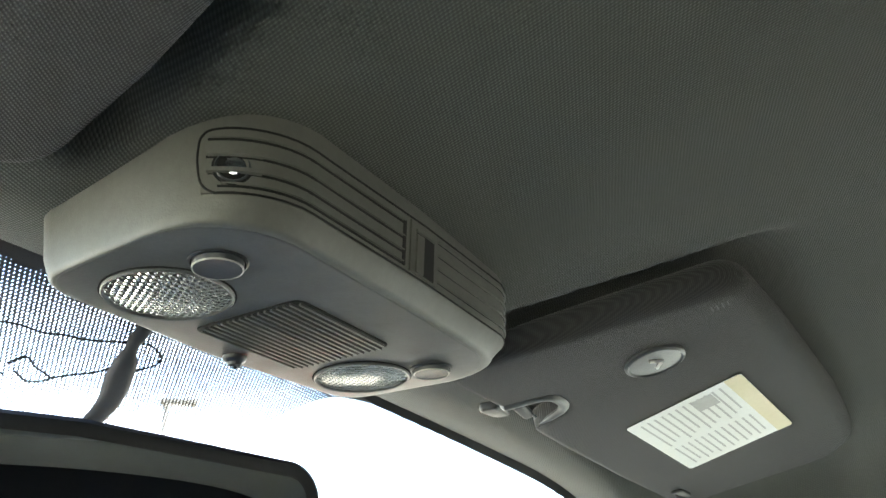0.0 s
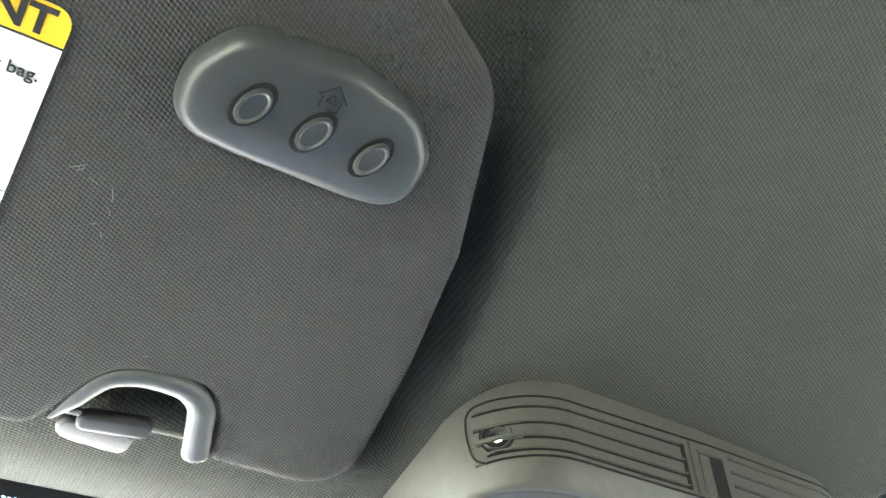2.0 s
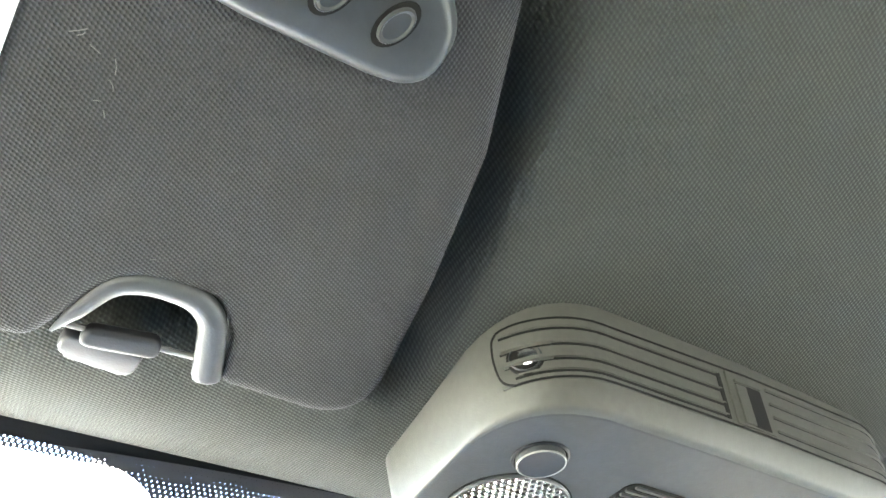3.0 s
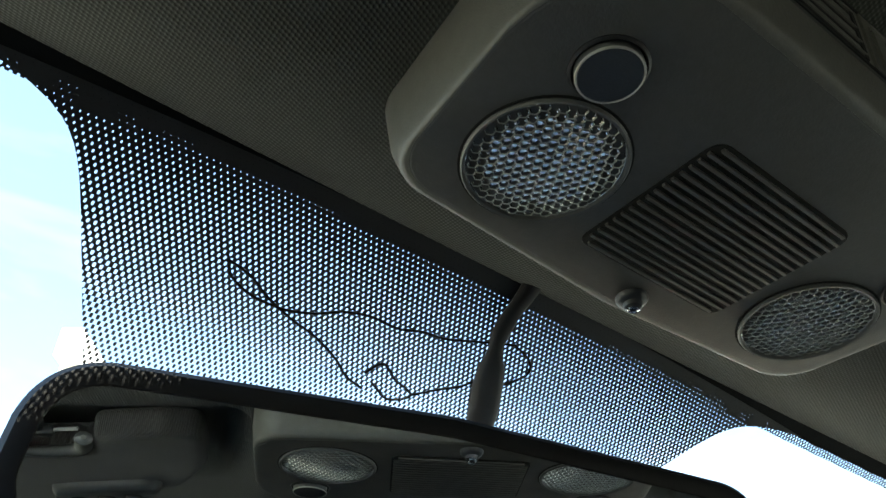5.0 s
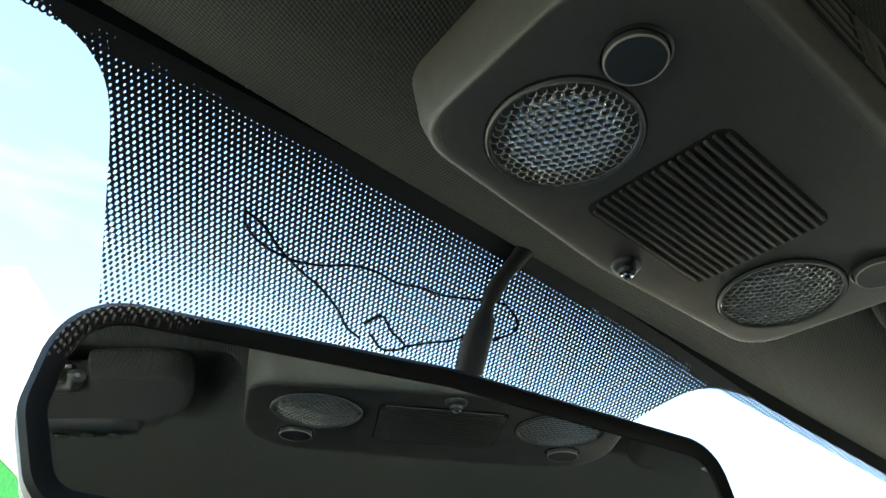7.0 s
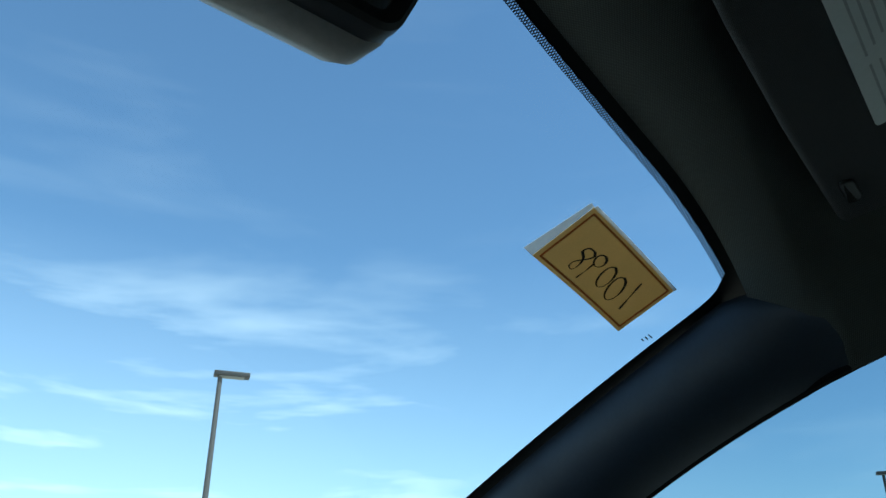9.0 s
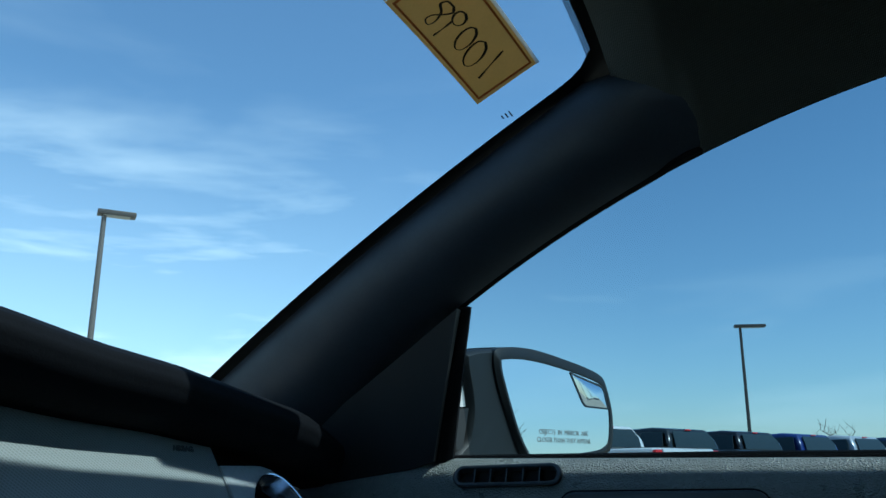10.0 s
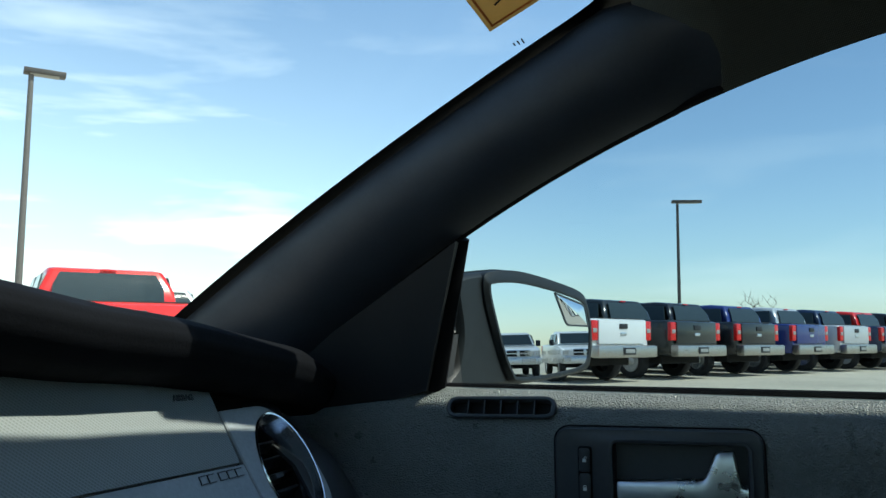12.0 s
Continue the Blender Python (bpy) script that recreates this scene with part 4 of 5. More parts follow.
part("pictogram", tube([fun(c.x - 0.006, c.y + 0.002, 0.0022), fun(c.x, c.y - 0.004, 0.0024), fun(c.x + 0.007, c.y + 0.001, 0.0022)], 0.0012, 6), M["grey_ink"], badge, "grey strokes")
for i in range(4):
    label_bar(visor, fun, 0.1770, 0.1830, -0.1640 + 0.0030 * i, -0.1634 + 0.0030 * i, M["mid"], "stitch", 0.0001)

latch = part("latch", pillow(rounded([(0.478, -0.0440, 0.004), (0.508, -0.0480, 0.006), (0.512, -0.0590, 0.005), (0.484, -0.0550, 0.005)], 4), 0.0035, 0.0018, lambda x, y, h: fun(x, y, h - 0.001), 3), M["black"], visor, "black moulded latch at the front edge")

for side in (-1, 1):
    clip = thing("visor_clip", "grey plastic visor clip screwed to the headliner edge", "visor clip", (side * 0.216, 0.008, 1.28), "pair of visor clips")
    zt = roof_z(0.216, 0.01)
    o = rounded([(0.2070, 0.0060, 0.004), (0.2330, 0.0040, 0.006), (0.2300, -0.0080, 0.004), (0.2070, -0.0080, 0.004)], 4)
    part("base", pillow(o, 0.006, 0.0018, lambda x, y, h: (side * x, y, zt - 0.010 + h), 3), M["slate"], clip)

# ---- rear-view mirror ----
RM = frame_of((-0.011, 0.1084, 1.19), (0.9562, -0.2927, 0), (-0.0100, -0.0326, 0.9994))
rear_mirror = thing("rearview_mirror", "black-rimmed rear-view mirror with grey shell before the windscreen", "rearview mirror", (-0.011, 0.1084, 1.19))
RIM = rounded([(-0.1435, 0.0390, 0.026), (0.0, 0.0422, 0.0), (0.1335, 0.0335, 0.020), (0.1458, -0.0120, 0.016), (0.1340, -0.0395, 0.014), (0.03, -0.0418, 0.0), (-0.1365, -0.0350, 0.017), (-0.1478, -0.0040, 0.020)], 9)


def rm(x, y, h):
    return RM @ Vector((x, y, h))


rings = []
for d, h in ((0.0092, 0.0004), (0.0086, 0.0018), (0.0060, 0.0030), (0.0026, 0.0030), (0.0004, 0.0012), (0.0, -0.003), (0.0002, -0.0085)):
    rings.append([rm(p.x, p.y, h) for p in inset(RIM, d)])
part("bezel", loft(rings, False, False), M["rim"], rear_mirror, "soft black rubber rim")
part("mirror_glass", loft([[rm(p.x, p.y, 0.0002) for p in inset(RIM, 0.0086)], [rm(p.x, p.y, 0.0010) for p in inset(RIM, 0.0088)]]), M["dimmed"], rear_mirror, "dim tinted mirror glass", smooth=False)
rings = []
for d, h, drop in ((0.0008, -0.0060, 0.0), (0.0006, -0.010, -0.002), (0.0030, -0.022, -0.005), (0.010, -0.032, -0.006), (0.020, -0.039, -0.004), (0.030, -0.042, 0.0)):
    rings.append([rm(p.x, p.y + drop * (1 if p.y < 0 else 0), h) for p in inset(RIM, d)])
part("shell", loft(rings), M["shell"], rear_mirror, "warm grey plastic back shell")
part("lever", tube([rm(-0.034, -0.030, -0.026), rm(-0.034, -0.046, -0.024), rm(-0.034, -0.053, -0.020), rm(-0.034, -0.058, -0.014)], [0.004, 0.0045, 0.0055, 0.004], 12), M["black"], rear_mirror, "black dipping lever")
part("ball_joint", tube([rm(0.012, 0.006, -0.038), (0.020, 0.180, 1.216), (0.022, 0.198, glass_z(0.022, 0.198) - 0.004)], [0.012, 0.010, 0.014], 12), M["black"], rear_mirror, "black ball-jointed mount on the glass")
line = smooth_line([on_screen(0.012, 0.060, 0.004), on_screen(0.0135, 0.088, 0.004), on_screen(0.013, 0.101, 0.005), on_screen(0.0155, 0.1125, 0.006), on_screen(0.024, 0.128, 0.006), on_screen(0.0345, 0.150, 0.007), on_screen(0.036, 0.185, 0.008)], 6)
rad = [0.0056 + 0.0014 * math.sin(2.6 + 7.5 * i / len(line)) - (0.0024 * math.exp(-((i / len(line) - 0.50) / 0.07) ** 2)) for i in range(len(line))]
part("cable_cover", tube(line, rad, 12, 0.55), M["rim"], rear_mirror, "twisted black cable cover")

# ---- paper tag hung against the windscreen ----
tag = thing("paper_tag", "tan paper tag with orange border and handwritten number", "paper tag", (0.487, 0.127, glass_z(0.487, 0.127)))


def tag_at(u, v, h=0.0):
    x = 0.4225 + 0.132 * u
    y = 0.1100 - 0.0160 * u + 0.0503 * v
    p = Vector(on_screen(x, y, 0.004 + h + 0.002 * (1 - u) ** 2))
    return (p.x, p.y, p.z)


part("card", solid(grid(tag_at, 12, 6), 0.0006), M["tan"], tag)
for u0, u1, v0, v1 in ((0.03, 0.97, 0.055, 0.085), (0.03, 0.97, 0.915, 0.945), (0.03, 0.045, 0.055, 0.945), (0.955, 0.97, 0.055, 0.945)):
    part("border_line", solid(grid(lambda u, v: tag_at(u0 + (u1 - u0) * u, v0 + (v1 - v0) * v, 0.0010), 8, 2), 0.0002), M["orange"], tag)
fold = part("folded_edge", solid(grid(lambda u, v: tag_at(-0.004 - 0.05 * u * (0.4 + v), v, -0.002 * u), 3, 6), 0.0004), M["paper"], tag, "white folded paper edge")
part("white_edge", solid(grid(lambda u, v: tag_at(u, -0.035 + 0.05 * v, 0.0008), 8, 2), 0.0003), M["paper"], tag, "white paper edge")


def written(pts, closed=False):
    """One stroke of a marker on the tag through points (u, v)."""
    q = [(a, b, 0) for a, b in pts]
    line = smooth_line(q + q[:1] if closed else q, 6)
    rad = [0.00085 + 0.0003 * math.sin(9.0 * i / len(line)) for i in range(len(line) + 1)]
    part("written_stroke", tube([tag_at(p.x, p.y, 0.0012) for p in line], rad[: len(line)], 6, 0.35), M["ink"], tag, "black marker stroke showing through")


for pts, closed in (
    (((0.291, 0.412), (0.236, 0.428), (0.222, 0.516), (0.27, 0.575), (0.293, 0.689), (0.283, 0.795), (0.244, 0.775), (0.248, 0.681), (0.294, 0.563), (0.318, 0.467)), True),
    (((0.376, 0.355), (0.346, 0.382), (0.335, 0.449), (0.35, 0.517), (0.383, 0.548), (0.414, 0.521), (0.425, 0.453), (0.409, 0.384)), True),
    (((0.364, 0.532), (0.368, 0.685), (0.366, 0.84)), False),
    (((0.506, 0.369), (0.475, 0.426), (0.471, 0.555), (0.498, 0.682), (0.539, 0.734), (0.571, 0.677), (0.574, 0.545), (0.547, 0.418)), True),
    (((0.628, 0.383), (0.595, 0.449), (0.597, 0.592), (0.631, 0.731), (0.679, 0.784), (0.712, 0.718), (0.711, 0.571), (0.675, 0.433)), True),
    (((0.761, 0.27), (0.79, 0.489), (0.827, 0.752)), False),
):
    written(pts, closed)

code = thing("glass_mark", "tiny black maker's mark printed in the windscreen corner", "glass mark", on_screen(0.5854, 0.1293, 0.003))
for i in range(3):
    part("print_bar", box(0.010 - 0.002 * i, 0.0012, 0.0002, (0, 0, 0), 0, Matrix.Translation(on_screen(0.586 - 0.001 * i, 0.1265 + 0.0032 * i, 0.003)) @ pose(0, 0, 0, -27, 0, 0)), M["ink"], code)


# ---- dashboard ----
def dash_edge(x):
    a = abs(x)
    pts = ((0.0, 0.989), (0.18, 0.994), (0.23, 0.998), (0.29, 0.992), (0.36, 0.982), (0.43, 0.976), (0.52, 0.963), (0.565, 0.9570), (0.600, 0.9525), (0.633, 0.9440), (0.67, 0.934), (0.74, 0.92))
    for (x0, z0), (x1, z1) in zip(pts, pts[1:]):
        if a <= x1:
            f = (a - x0) / (x1 - x0)
            return z0 + (z1 - z0) * f
    return 0.86


def panel_y(z):
    return 0.305 + 0.58 * (z - 0.87)


dash = thing("dashboard", "black soft-topped dashboard with silver-grey panel and chrome vent", "dashboard", (0.0, 0.45, 0.9))


def pad_at(u, v):
    x = -0.668 + 1.336 * u
    bend = 0.17 * max(0.0, abs(x) - 0.57)
    e = sum(dash_edge(x + d) for d in (-0.008, -0.004, 0, 0.004, 0.008)) / 5
    prof = ((0.745, 0.935), (0.60, e - 0.014), (0.45, e - 0.006), (0.36, e - 0.0015), (0.328, e), (0.314, e - 0.002), (0.306, e - 0.007), (0.303, e - 0.015), (0.306, e - 0.026), (0.314, e - 0.037), (0.326, e - 0.044), (0.350, e - 0.047))
    f = v * (len(prof) - 1)
    i = min(int(f), len(prof) - 2)
    f -= i
    y, z = (prof[i][k] + (prof[i + 1][k] - prof[i][k]) * f for k in (0, 1))
    y += bend
    return (x, y, min(z, glass_z(x, y) - 0.006))


part("top_pad", grid(lambda u, v: pad_at(u, 3 / 11 + v * 8 / 11), 80, 24), M["pad"], dash, "black grained soft brow")
# out of view; its pale colour acts as a reflector for the headliner
part("deck", grid(lambda u, v: pad_at(u, v * 3 / 11), 40, 9), M["deck"], dash, "unseen pale deck, lightened to bounce sun up into the cabin")


def panel_strip(x0, x1, top, bottom, proud=0.0):
    def fun(u, v):
        x = x0 + (x1 - x0) * u
        z = top(x) + (bottom(x) - top(x)) * v
        return (x, panel_y(z) - 0.865 * proud, z + 0.5 * proud)

    return fun


def groove_z(x):
    return 0.8775 - 0.026 * max(0.0, x - 0.34) - 0.0004


part("twill_panel", solid(grid(panel_strip(-0.62, 0.4955, lambda x: dash_edge(x) - 0.044, lambda x: groove_z(x) + 0.0008, 0.0), 40, 6), 0.004), M["panel"], dash, "silver-grey twill-textured panel")
part("glovebox_lid", solid(grid(panel_strip(-0.62, 0.5040, lambda x: groove_z(x) - 0.0008, lambda x: 0.66, 0.0), 40, 10), 0.004), M["lower"], dash, "plain silver-grey glovebox lid")
part("backing", solid(grid(panel_strip(-0.66, 0.505, lambda x: 0.93, lambda x: 0.60, -0.006), 10, 4), 0.003), M["deep_black"], dash, "dark gap behind the panels")
VC = Vector((0.5525, 0.3010, 0.8632))
VM = frame_of(VC, (1, 0, 0), (0, 0.5, 0.865))
so = rounded([(-0.0572, 0.0520, 0.002), (0.004, 0.0520, 0.034), (0.036, 0.024, 0.034), (0.0430, -0.030, 0.034), (0.022, -0.0590, 0.026), (-0.0477, -0.0605, 0.002)], 10)
hole = [Vector((0.0340 * math.cos(a) - 0.0015, 0.0455 * math.sin(a) - 0.002)) for a in (2 * math.pi * i / len(so) + 2.5 for i in range(len(so)))]
start = min(range(len(so)), key=lambda i: (so[i] - hole[0].normalized() * 0.06).length)
so = so[start:] + so[:start]
if so[0].x * so[4].y - so[0].y * so[4].x < 0:
    hole = [hole[0]] + hole[1:][::-1]
part("vent_surround", loft([[VM @ Vector((p.x, p.y, -0.003)) for p in so], [VM @ Vector((p.x, p.y, 0.0005)) for p in so], [VM @ Vector((p.x, p.y, 0.0015)) for p in inset(so, 0.001)], [VM @ Vector((p.x, p.y, 0.0015)) for p in hole], [VM @ Vector((p.x, p.y, -0.008)) for p in hole]], False, False), M["lower"], dash, "smooth silver-grey vent surround")
VR = VM @ Matrix.Translation((-0.0015, -0.002, 0)) @ Matrix.Diagonal((0.76, 1.0, 1.0, 1.0))
vent = part("air_vent", lathe([(0.0440, -0.004), (0.0468, 0.0022), (0.0462, 0.0034), (0.0450, 0.0030), (0.0430, -0.0050), (0.0405, -0.0130), (0.0400, -0.0150)], VR, 56), M["chrome"], dash, "round polished chrome funnel")
part("bowl", lathe([(0.0401, -0.014), (0.0380, -0.036), (0.0, -0.040)], VR, 32), M["deep_black"], vent, "black vent bowl")
for i in range(5):
    y = -0.026 + 0.013 * i
    w = math.sqrt(max(0.0001, 0.0398**2 - y * y))
    part("vane", box(2 * w, 0.0022, 0.012, (0, 0, 0), 0.0006, VR @ pose(0, y, -0.0200, -25)), M["black"], vent)
part("thumb_tab", box(0.014, 0.004, 0.007, (0, 0, 0), 0.001, VR @ pose(0.002, 0.000, -0.0130)), M["bezel"], vent)


def dash_words(text, x, z, size, material, parent, h=0.0006):
    words(text, size, frame_of((x, panel_y(z) - 0.865 * h, z + 0.5 * h), (1, 0, -0.03), (0, 0.5, 0.865)), material, parent, align="CENTER", bold=0.0002, depth=0.0003)


dash_words("AIRBAG", 0.4640, 0.9180, 0.0062, M["mid"], dash)
x = 0.4450
for w in (0.0075, 0.0075, 0.0, 0.0085, 0.0085, 0.0085):
    if w:
        z0 = 0.8690 - 0.02 * (x - 0.445)
        for dx, dz, sx, sz in ((0, 0.0024, w, 0.0007), (0, -0.0024, w, 0.0007), (-w / 2 + 0.0005, 0, 0.0008, 0.0046)):
            part("badge_bar", box(sx, 0.0008, sz, (0, 0, 0), 0.0002, Matrix.Translation((x + w / 2 + dx, panel_y(z0 + dz) - 0.0008, z0 + dz + 0.0004)) @ pose(0, 0, 0, -30)), M["bezel"], dash)
    x += w + 0.0012 if w else 0.003


def cheek_at(u, v):
    """The dark end of the dashboard, rolled forward beside the door."""
    z = 0.955 - 0.375 * v
    back = 0.024 * min(1.0, max(0.0, (z - 0.86) / 0.03))
    a = Vector((0.568 + 0.02 * v, panel_y(z) + 0.006 + back, z))
    b = Vector((min(0.632 + 0.45 * max(0.0, 0.89 - z), 0.680), panel_y(z) + 0.012 + back + 0.1 * max(0.0, 0.86 - z), z))
    if u < 0.6:
        f = u / 0.6
        p = a.lerp(b, f)
        return (p.x, p.y - 0.010 * math.sin(math.pi * f) * (0.4 + 0.6 * f), p.z)
    f = (u - 0.6) / 0.4
    return (b.x + 0.010 * math.sin(f * math.pi / 2), b.y + 0.10 * f * f + 0.012 * f, z)


part("end_cheek", solid(grid(cheek_at, 30, 24), 0.003), M["slate"], dash, "black rounded dashboard end")

# ---- passenger door ----
door = thing("passenger_door", "black grained vinyl door trim with chrome handle and slim vent", "car door", (0.70, -0.1, 0.6))
DP = ((0.752, 0.890), (0.745, 0.908), (0.735, 0.9135), (0.722, 0.9158), (0.711, 0.9148), (0.703, 0.9095), (0.6975, 0.9030), (0.6935, 0.893), (0.6905, 0.880), (0.6888, 0.860), (0.6880, 0.840), (0.6875, 0.820), (0.6875, 0.803))


def door_at(u, v):
    y = 0.420 - 1.325 * u
    f = v * (len(DP) - 1)
    i = min(int(f), len(DP) - 2)
    f -= i
    x, z = (DP[i][k] + (DP[i + 1][k] - DP[i][k]) * f for k in (0, 1))
    z -= 0.016 * max(0, (y - 0.24) / 0.1) ** 1.3
    return (x, y, z)


skin = grid(door_at, 159, 72)
gone = []
for f in skin.faces:
    c = f.calc_center_median()
    if (-0.036 < c.y < 0.080 and 0.822 < c.z < 0.883) or (0.1275 < c.y < 0.2175 and 0.8945 < c.z < 0.9075):
        gone.append(f)
bmesh.ops.delete(skin, geom=gone, context="FACES")
part("trim_panel", skin, M["door"], door, "black grained vinyl upper panel")


def lower_at(u, v):
    y = 0.345 - 1.25 * u
    z = 0.8070 - 0.5055 * v
    return (0.6900 + 0.02 * v, y, z)


part("lower_panel", grid(lower_at, 20, 10), M["door"], door, "black vinyl lower panel")
insert = rounded([(0.300, 0.796, 0.004), (0.050, 0.802, 0.010), (0.020, 0.770, 0.01), (0.030, 0.60, 0.02), (0.285, 0.60, 0.02)], 5)
grid_part = part("speaker_insert", pillow(insert, 0.004, 0.0015, lambda y, z, h: (0.6905 - h + 0.02 * (0.8 - z) / 0.5, y, z), 3), M["bezel"], door, "dark perforated insert")
for j in range(4):
    for i in range(46):
        yy = 0.288 - 0.0052 * i + 0.0026 * (j % 2)
        zz = 0.7905 - 0.0045 * j
        if yy > 0.06:
            part("perforation", box(0.0010, 0.0024, 0.0024, (0.6868, yy, zz)), M["deep_black"], grid_part, smooth=False) if j < 3 else None
part("groove", tube([(0.6868, 0.345, 0.7965), (0.6866, 0.25, 0.8000), (0.6866, 0.05, 0.8035), (0.6870, -0.4, 0.806)], 0.0013, 6), M["deep_black"], door, "dark joint above the lower panel")
part("window_seal", tube([(0.729, 0.245, 0.9145), (0.729, 0.0, 0.9165), (0.729, -0.9, 0.9200)], 0.0045, 8), M["rubber"], door, "black rubber window seal")
DV = frame_of((0.6945, 0.1725, 0.9010), (0, -1, 0.03), (0.38, 0, 0.92))
slot = rounded([(-0.0500, -0.0098, 0.0095), (0.0500, -0.0098, 0.0095), (0.0500, 0.0098, 0.0095), (-0.0500, 0.0098, 0.0095)], 6)
inner = rounded([(-0.0455, -0.0062, 0.0058), (0.0455, -0.0062, 0.0058), (0.0455, 0.0062, 0.0058), (-0.0455, 0.0062, 0.0058)], 6)
dv = part("demister_vent", loft([[DV @ Vector((p.x, p.y, h)) for p in s] for s, h in ((slot, -0.002), (slot, 0.0012), (inset(slot, 0.0012), 0.0022), (inset(inner, -0.001), 0.0020), (inner, 0.0005), (inner, -0.0075))], False, False), M["bezel"], door, "slim rounded demister outlet")
part("duct", loft([[DV @ Vector((p.x, p.y, h)) for p in inner] for h in (-0.0075, -0.0085)]), M["deep_black"], dv, "dark duct")
for i in range(5):
    part("divider", box(0.0010, 0.0128, 0.008, (0, 0, 0), 0, DV @ pose(-0.030 + 0.0150 * i, 0, -0.0035)), M["bezel"], dv)
HB = frame_of((0.6890, 0.0398, 0.8530), (0, -1, 0.022), (0.02, 0, 1))
o1 = rounded([(-0.0825, -0.0370, 0.012), (0.0825, -0.0370, 0.012), (0.0825, 0.0362, 0.012), (-0.0825, 0.0362, 0.012)], 6)
o2 = rounded([(-0.0340, -0.0245, 0.004), (0.0705, -0.0245, 0.005), (0.0705, 0.0240, 0.005), (-0.0340, 0.0240, 0.004)], 6)
part("handle_bezel", loft([[HB @ Vector((p.x, p.y, h)) for p in s] for s, h in ((o1, -0.002), (o1, 0.0025), (inset(o1, 0.0015), 0.0042), (inset(o2, -0.0045), 0.0045), (inset(o2, -0.0030), 0.0056), (inset(o2, -0.0008), 0.0052), (o2, 0.0030), (o2, -0.016))], False, True), M["bezel"], door, "anthracite oblong bezel with a deep recess")
part("joint", loft([[HB @ Vector((p.x, p.y, h)) for p in s] for s, h in ((inset(o1, -0.0016), -0.002), (inset(o1, -0.0016), 0.0012), (inset(o1, -0.0002), 0.0012), (inset(o1, -0.0002), -0.002))], False, False), M["deep_black"], door, "dark joint round the bezel")
sw = part("lock_switch", pillow(rounded([(-0.0630, -0.0230, 0.0025), (-0.0515, -0.0230, 0.0025), (-0.0515, 0.0210, 0.0025), (-0.0630, 0.0210, 0.0025)], 4), 0.0024, 0.0008, lambda x, y, h: HB @ Vector((x, y, h + 0.0042)), 2), M["deep_black"], door, "black lock rocker frame")
for y0, y1 in ((0.0195, 0.0000), (-0.0010, -0.0215)):
    part("rocker", pillow(rounded([(-0.0618, y1, 0.002), (-0.0527, y1, 0.002), (-0.0527, y0, 0.002), (-0.0618, y0, 0.002)], 4), 0.0022, 0.001, lambda x, y, h: HB @ Vector((x, y, h + 0.0058 + 0.0012 * abs(y) / 0.02)), 2), M["bezel"], sw)
for yc, shift in ((0.0105, 0.0012), (-0.0125, 0.0)):
    part("padlock_icon", box(0.0030, 0.0028, 0.0003, (0, 0, 0), 0, HB @ pose(-0.0572, yc - 0.0008, 0.0088)), M["white"], sw, "white padlock print")
    ring = [HB @ Vector((-0.0572 + shift + 0.0011 * math.cos(a), yc + 0.0008 + 0.0013 * math.sin(a), 0.0089)) for a in (math.pi * i / 8 for i in range(9))]
    part("padlock_icon", tube(ring, 0.0003, 5), M["white"], sw, "white padlock print")


def ease(a, b, x):
    f = min(1.0, max(0.0, (x - a) / (b - a)))
    return f * f * (3 - 2 * f)


def handle_ring(x, shrink=1.0):
    """One cross-section of the pull: a low bar that rises into a raked upright."""
    top = -0.0060 + 0.0030 * ease(-0.032, 0.036, x) + 0.0225 * ease(0.0350, 0.0490, x) - 0.0260 * ease(0.0600, 0.0645, x)
    bottom, ring = -0.0238, []
    mid, half = (top + bottom) / 2, (top - bottom) / 2
    deep = 0.0048 + 0.0012 * math.cos((x - 0.01) * 40)
    for i in range(24):
        a = 2 * math.pi * i / 24
        c, d = math.cos(a), math.sin(a)
        ring.append(HB @ Vector((x, mid + shrink * half * math.copysign(abs(c) ** 0.55, c), -0.0010 + shrink * deep * math.copysign(abs(d) ** 0.6, d))))
    return ring


xs = [-0.0320 + 0.1020 * i / 60 for i in range(61)]
part("pull_handle", loft([handle_ring(xs[0], 0.75), handle_ring(xs[0] + 0.0004, 0.93)] + [handle_ring(x) for x in xs[1:-1]] + [handle_ring(xs[-1] - 0.0004, 0.93), handle_ring(xs[-1], 0.75)]), M["satin"], door, "satin chrome pull handle with a raked upright")

sail = [(0.2010, 1.0440), (0.2440, 0.9130), (0.2765, 0.9040), (0.3810, 0.8890), (0.4300, 0.8900), (0.4000, 0.9150), (0.3300, 0.9660), (0.2600, 1.0080)]
part("sail_trim", loft([[(0.712 - 0.35 * (z - 0.9) - d, y, z) for y, z in sail] for d in (-0.004, 0.010)]), M["black"], door, "black triangular corner trim", smooth=False)
part("strip", tube([(0.6655, 0.2015, 1.048), (0.6860, 0.2200, 0.985), (0.7120, 0.2400, 0.9140)], [0.009, 0.010, 0.010], 8, 0.7), M["rubber"], door, "black upright window channel")

# ---- door mirror ----
SM = frame_of((0.85, 0.19, 0.975), (0.936, -0.352, 0.0), (0.007, 0.0187, 1.0))
dm = thing("door_mirror", "dark grey door mirror with pale cap and blind-spot mirror", "door mirror", (0.78, 0.26, 0.92))


def sm(x, y, h):
    return SM @ Vector((x, y, h))


